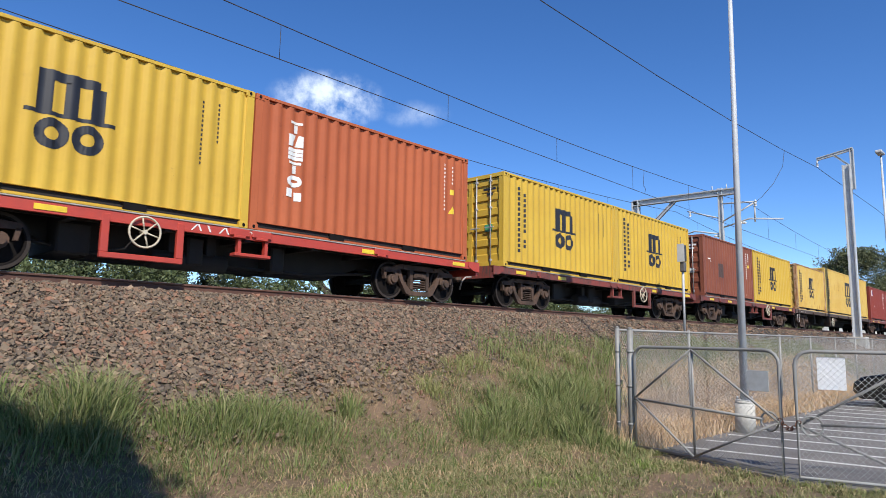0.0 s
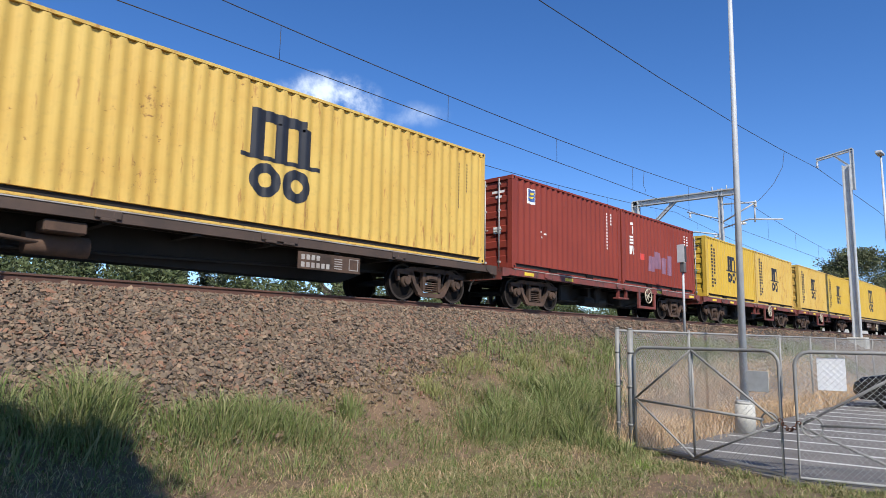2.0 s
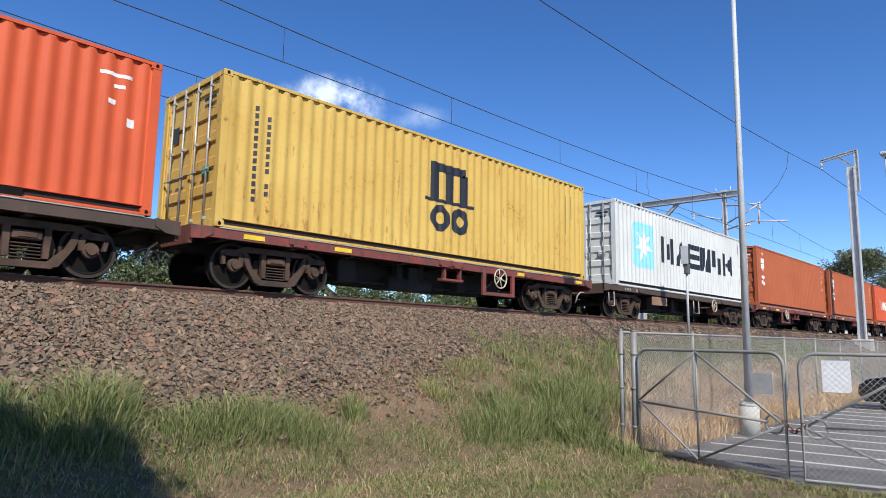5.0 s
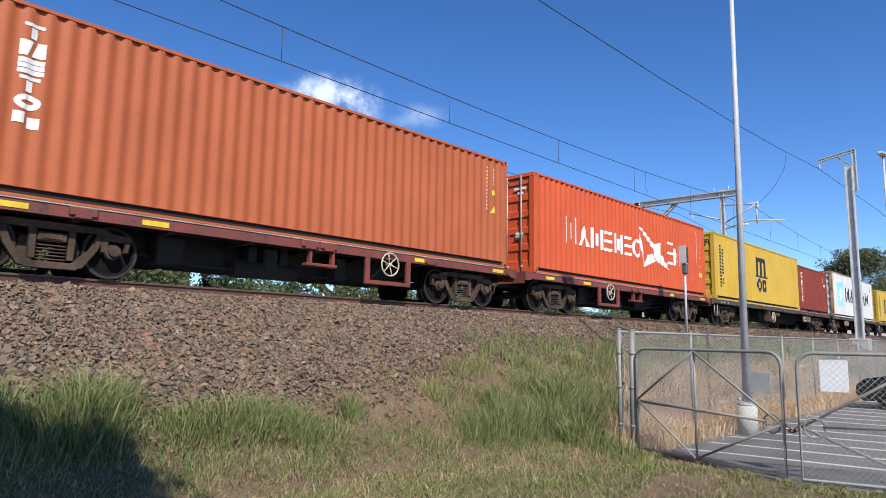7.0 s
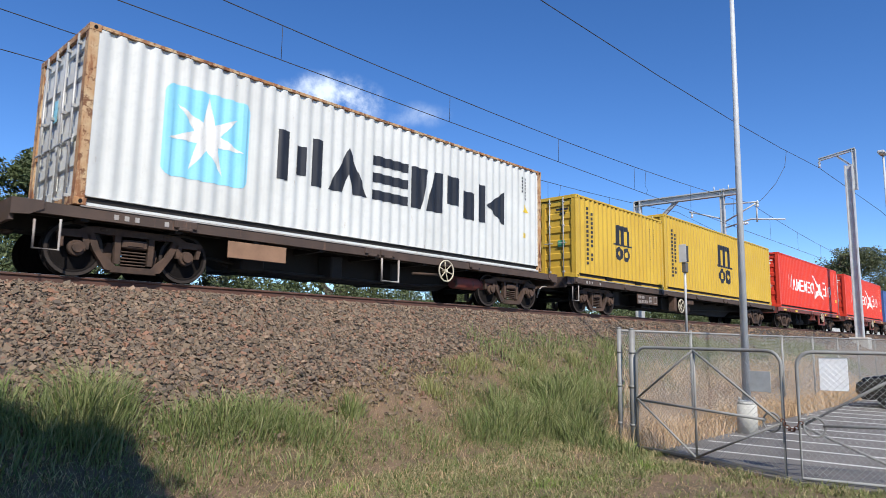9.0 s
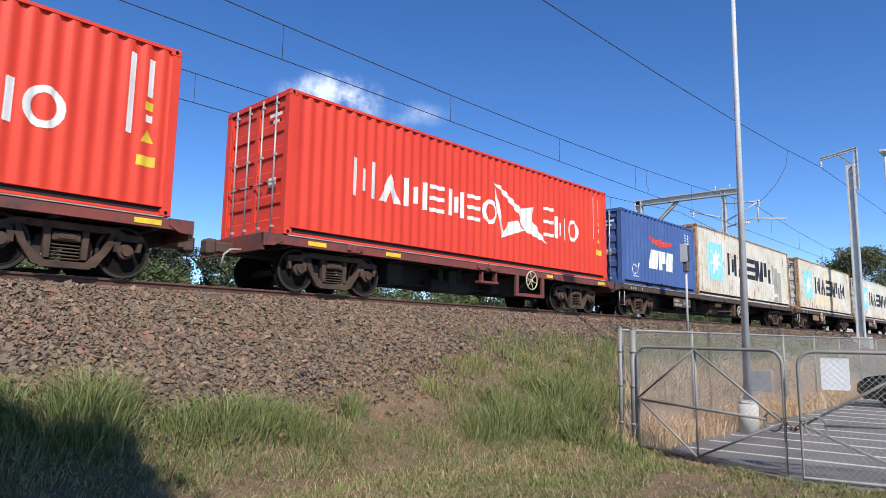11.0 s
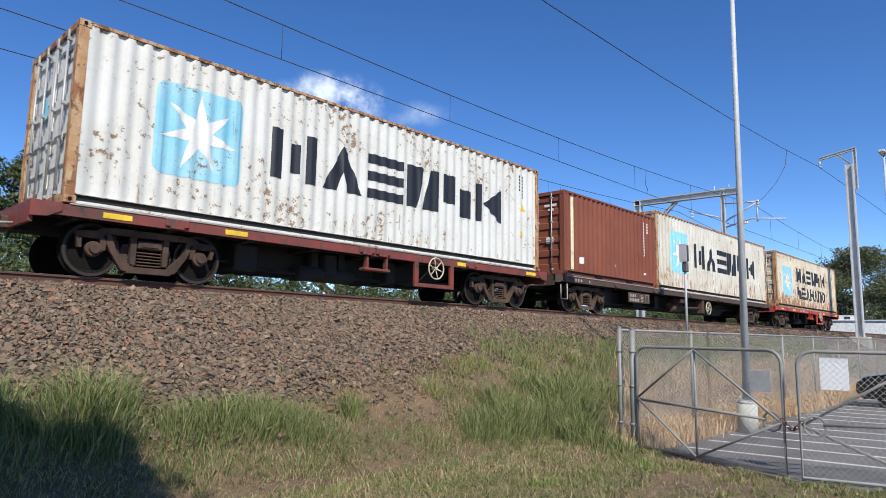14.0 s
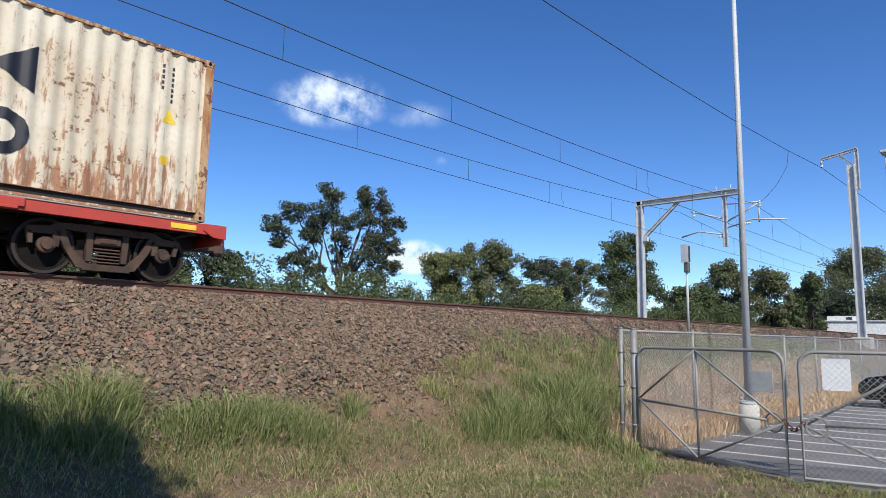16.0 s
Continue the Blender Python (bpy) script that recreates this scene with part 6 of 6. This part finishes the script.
def clump(name, label, material, rs, spots, width=0.0115):
    """Tussocks: each spot is (x, y, half width along the line, half depth, blades, height); the blades lean outwards."""
    X, Y, H, A, LEAN, W = [], [], [], [], [], []
    for x, y, wide, deep, count, high in spots:
        n = int(count * 0.5)
        u, v = rs.normal(size=n) * 0.5, rs.normal(size=n) * 0.5
        X.append(x + u * wide)
        Y.append(y + v * deep)
        far = np.hypot(u, v)
        H.append(high * rs.uniform(0.3, 1.2, n) * np.clip(1.1 - 0.35 * far, 0.4, 1.2))
        A.append(np.arctan2(v, u) + rs.normal(size=n) * 0.9)
        LEAN.append(np.clip(0.12 + 0.38 * far + rs.exponential(0.24, n), 0.05, 1.35))
        W.append(width * rs.uniform(0.5, 1.3, n))
    x, y, h, a, lean, w = (np.concatenate(q) for q in (X, Y, H, A, LEAN, W))
    z = np.array([slope(p, q) for p, q in zip(x, y)]) - 0.03
    v, f = blades(rs, x, y, z, h, w, lean, a)
    return tagged(raw(name, v, f, material), label, "grass", kind="stuff")


rs = np.random.RandomState(12)
LONG = [(1.75, 7.55, 0.5, 0.35, 900, 0.62), (2.15, 7.35, 0.5, 0.35, 900, 0.55), (1.5, 7.0, 0.5, 0.4, 700, 0.45),
        (2.5, 7.45, 0.36, 0.30, 1100, 0.78), (2.8, 7.5, 0.32, 0.28, 900, 0.72), (2.65, 7.2, 0.42, 0.25, 800, 0.5),
        (3.45, 7.25, 0.34, 0.25, 800, 0.48), (3.95, 7.22, 0.42, 0.28, 1100, 0.55), (4.45, 7.2, 0.46, 0.28, 1200, 0.55), (4.95, 7.1, 0.4, 0.28, 900, 0.46), (5.3, 6.95, 0.4, 0.3, 500, 0.36),
        (5.9, 7.28, 0.22, 0.16, 520, 0.46), (6.1, 6.75, 0.5, 0.25, 420, 0.26), (6.9, 6.6, 0.6, 0.25, 420, 0.26), (3.6, 6.75, 0.5, 0.25, 420, 0.28), (4.5, 6.6, 0.6, 0.2, 420, 0.26)]
clump("tall_grass", "long green grass tussocks at the foot of the bank", GRASS, rs, LONG)
BANK = [(7.25, 8.1, 0.2, 0.14, 200, 0.24), (7.85, 7.6, 0.28, 0.2, 620, 0.32), (9.0, 8.1, 0.3, 0.25, 520, 0.36), (9.6, 8.15, 0.32, 0.25, 560, 0.4), (11.3, 8.15, 0.36, 0.25, 560, 0.4), (13.0, 8.2, 0.45, 0.3, 520, 0.4), (8.5, 7.35, 0.3, 0.2, 160, 0.2),
        (10.4, 7.9, 0.3, 0.2, 160, 0.25)]
clump("grass_clump", "yellow-green grass tufts scattered up the bank", BANKGRASS, rs, BANK, 0.012)
MASS = [(7.9, 6.75, 0.4, 0.3, 800, 0.42), (8.4, 6.65, 0.5, 0.35, 1200, 0.5), (8.9, 6.75, 0.5, 0.4, 1300, 0.55), (9.4, 6.7, 0.5, 0.4, 1200, 0.5), (9.1, 7.2, 0.5, 0.35, 800, 0.45), (9.9, 6.7, 0.45, 0.45, 1300, 0.6),
        (10.3, 6.4, 0.45, 0.5, 1600, 0.78), (10.6, 7.0, 0.5, 0.4, 1300, 0.75), (11.2, 6.9, 0.5, 0.4, 1200, 0.7), (9.75, 6.0, 0.35, 0.4, 1300, 0.6), (9.5, 5.5, 0.3, 0.4, 900, 0.42), (9.3, 5.0, 0.3, 0.35, 600, 0.3), (8.9, 4.6, 0.3, 0.3, 300, 0.17), (11.8, 7.4, 0.6, 0.4, 900, 0.5), (12.4, 7.0, 0.6, 0.4, 900, 0.55), (10.4, 7.6, 0.5, 0.3, 500, 0.35)]
clump("gate_grass", "dense tall green grass beside the gate post", GRASS, rs, MASS, 0.012)
GREY = [(8.0 + 0.5 * k, 7.25 + 0.35 * math.sin(k * 2.1), 0.4, 0.3, 260, 0.34) for k in range(8)] + [(3.1, 6.7, 0.3, 0.2, 350, 0.26), (4.1, 6.75, 0.25, 0.2, 250, 0.22), (3.35, 7.0, 0.2, 0.2, 160, 0.3), (5.6, 7.4, 0.3, 0.2, 150, 0.3),
        (5.3, 8.0, 0.2, 0.2, 90, 0.3), (3.9, 7.9, 0.25, 0.15, 110, 0.26), (7.0, 7.4, 0.5, 0.3, 220, 0.2), (6.6, 7.0, 0.5, 0.3, 220, 0.2), (12.6, 8.5, 0.6, 0.3, 420, 0.4)]
clump("dead_grass", "dead straw-coloured tussocks among the green grass", LAWN, rs, GREY, 0.009)
dx, dy = scatter(rs, 1900, 0.6, 13.0, 5.0, 8.7)
keep = (dy < stone_edge(dx) - 0.1) & ((dy < 7.3) | (dx > 5.6))
tufts("dry_grass", "dry straw-coloured grass among the green", DRYGRASS, rs, dx[keep], dy[keep], 11, 0.12, 0.05 + 0.17 * rs.rand(int(keep.sum())), 0.008, (0.5, 1.6))
gx, gy = scatter(rs, 900, 0.6, 12.0, 5.0, 8.3)
keep = (gy < stone_edge(gx) - 0.2) & ((gy < 7.1) | (gx > 7.6)) & (np.sin(gx * 2.3 + 1.0) + np.sin(gx * 0.9 + gy * 2.2) > -0.9)
tufts("low_grass", "low green grass creeping over the bank", GRASS, rs, gx[keep], gy[keep], 15, 0.10, 0.08 + 0.16 * rs.rand(int(keep.sum())), 0.0105, (0.4, 1.3))
qx, qy = scatter(rs, 1500, 5.0, 9.8, 6.6, 8.5)
keep = qy < stone_edge(qx) + 0.1
tufts("dead_litter", "flattened dead grass and stalks over the bare bank", DRYGRASS, rs, qx[keep], qy[keep], 7, 0.12, 0.03 + 0.09 * rs.rand(int(keep.sum())), 0.008, (1.0, 2.2))
px, py = scatter(rs, 2600, 0.5, 9.6, 3.0, 7.2)
keep = px * 0.62 + py > 5.0
tufts("straw_litter", "pale dead straw lying in the lawn", DRYGRASS, rs, px[keep], py[keep], 6, 0.10, 0.03 + 0.08 * rs.rand(int(keep.sum())), 0.008, (1.0, 2.2))
sx, sy = scatter(rs, 2000, 9.8, 32.0, 4.9, 7.6)
sx, sy = sx[sy < 0.52 * sx], sy[sy < 0.52 * sx]
tufts("straw_bank", "tall dry orange straw behind the fence", STRAW, rs, sx, sy, 34, 0.14, 0.25 + 0.38 * rs.rand(len(sx)), 0.013, (0.2, 0.9))
wx, wy = scatter(rs, 520, 10.5, 36.0, 6.9, 9.0)
tufts("bank_weeds", "green weeds on the bank behind the fence", GRASS, rs, wx, wy, 34, 0.16, 0.22 + 0.32 * rs.rand(len(wx)), 0.012)
lx, ly = scatter(rs, 13000, 0.5, 10.2, 1.2, 7.1)
bare = np.sin(lx * 1.7 + 0.6) + np.sin(ly * 2.6 + lx * 0.8) + np.sin(lx * 3.9 - ly * 3.1) * 0.7
dirt = np.hypot((lx - 7.9) / 1.1, (ly - 3.5) / 0.4) < 1.0 + 0.25 * np.sin(lx * 5)
dirt |= np.hypot((lx - 8.7) / 0.35, (ly - 5.3) / 0.3) < 1.0
keep = (lx * 0.62 + ly > 5.0) & ~((lx > 9.2) & (ly < 4.6)) & ((bare < 0.7) | (rs.rand(len(lx)) < 0.4)) & (~dirt | (rs.rand(len(lx)) < 0.22))
tufts("lawn", "short patchy lawn, green and dry", LAWN, rs, lx[keep], ly[keep], 10, 0.06, 0.05 + 0.14 * rs.rand(int(keep.sum())) ** 2, 0.0105, (0.5, 1.6))
FRESH = [(6.6, 4.55, 0.5, 0.25, 500, 0.14), (7.3, 4.3, 0.3, 0.2, 300, 0.12), (5.6, 5.3, 0.5, 0.3, 400, 0.12), (8.5, 4.25, 0.3, 0.25, 400, 0.16), (4.6, 5.9, 0.6, 0.2, 400, 0.14)]
clump("fresh_grass", "fresh bright green grass patches in the lawn", FRESHGRASS, rs, FRESH, 0.01)


# ---------------------------------------------------------------- motion
def motions():
    for thing, s, z in MOVING:
        start = s + float(np.interp(s, [0, 27, 60, 95, 200, 210, 240, 325, 332], [0.03, -0.04, -0.09, -0.13, -0.12, -0.10, -0.13, -0.13, -0.24]))
        rows = [(t, start - SPEED * t + SLOW * t * t) for t in [0.5 * k for k in range(33)]]
        rows[-1] = (16, rows[-1][1] + 0.24)
        walk(thing, [(t, pose(x, SIDE, z)) for t, x in rows])


motions()
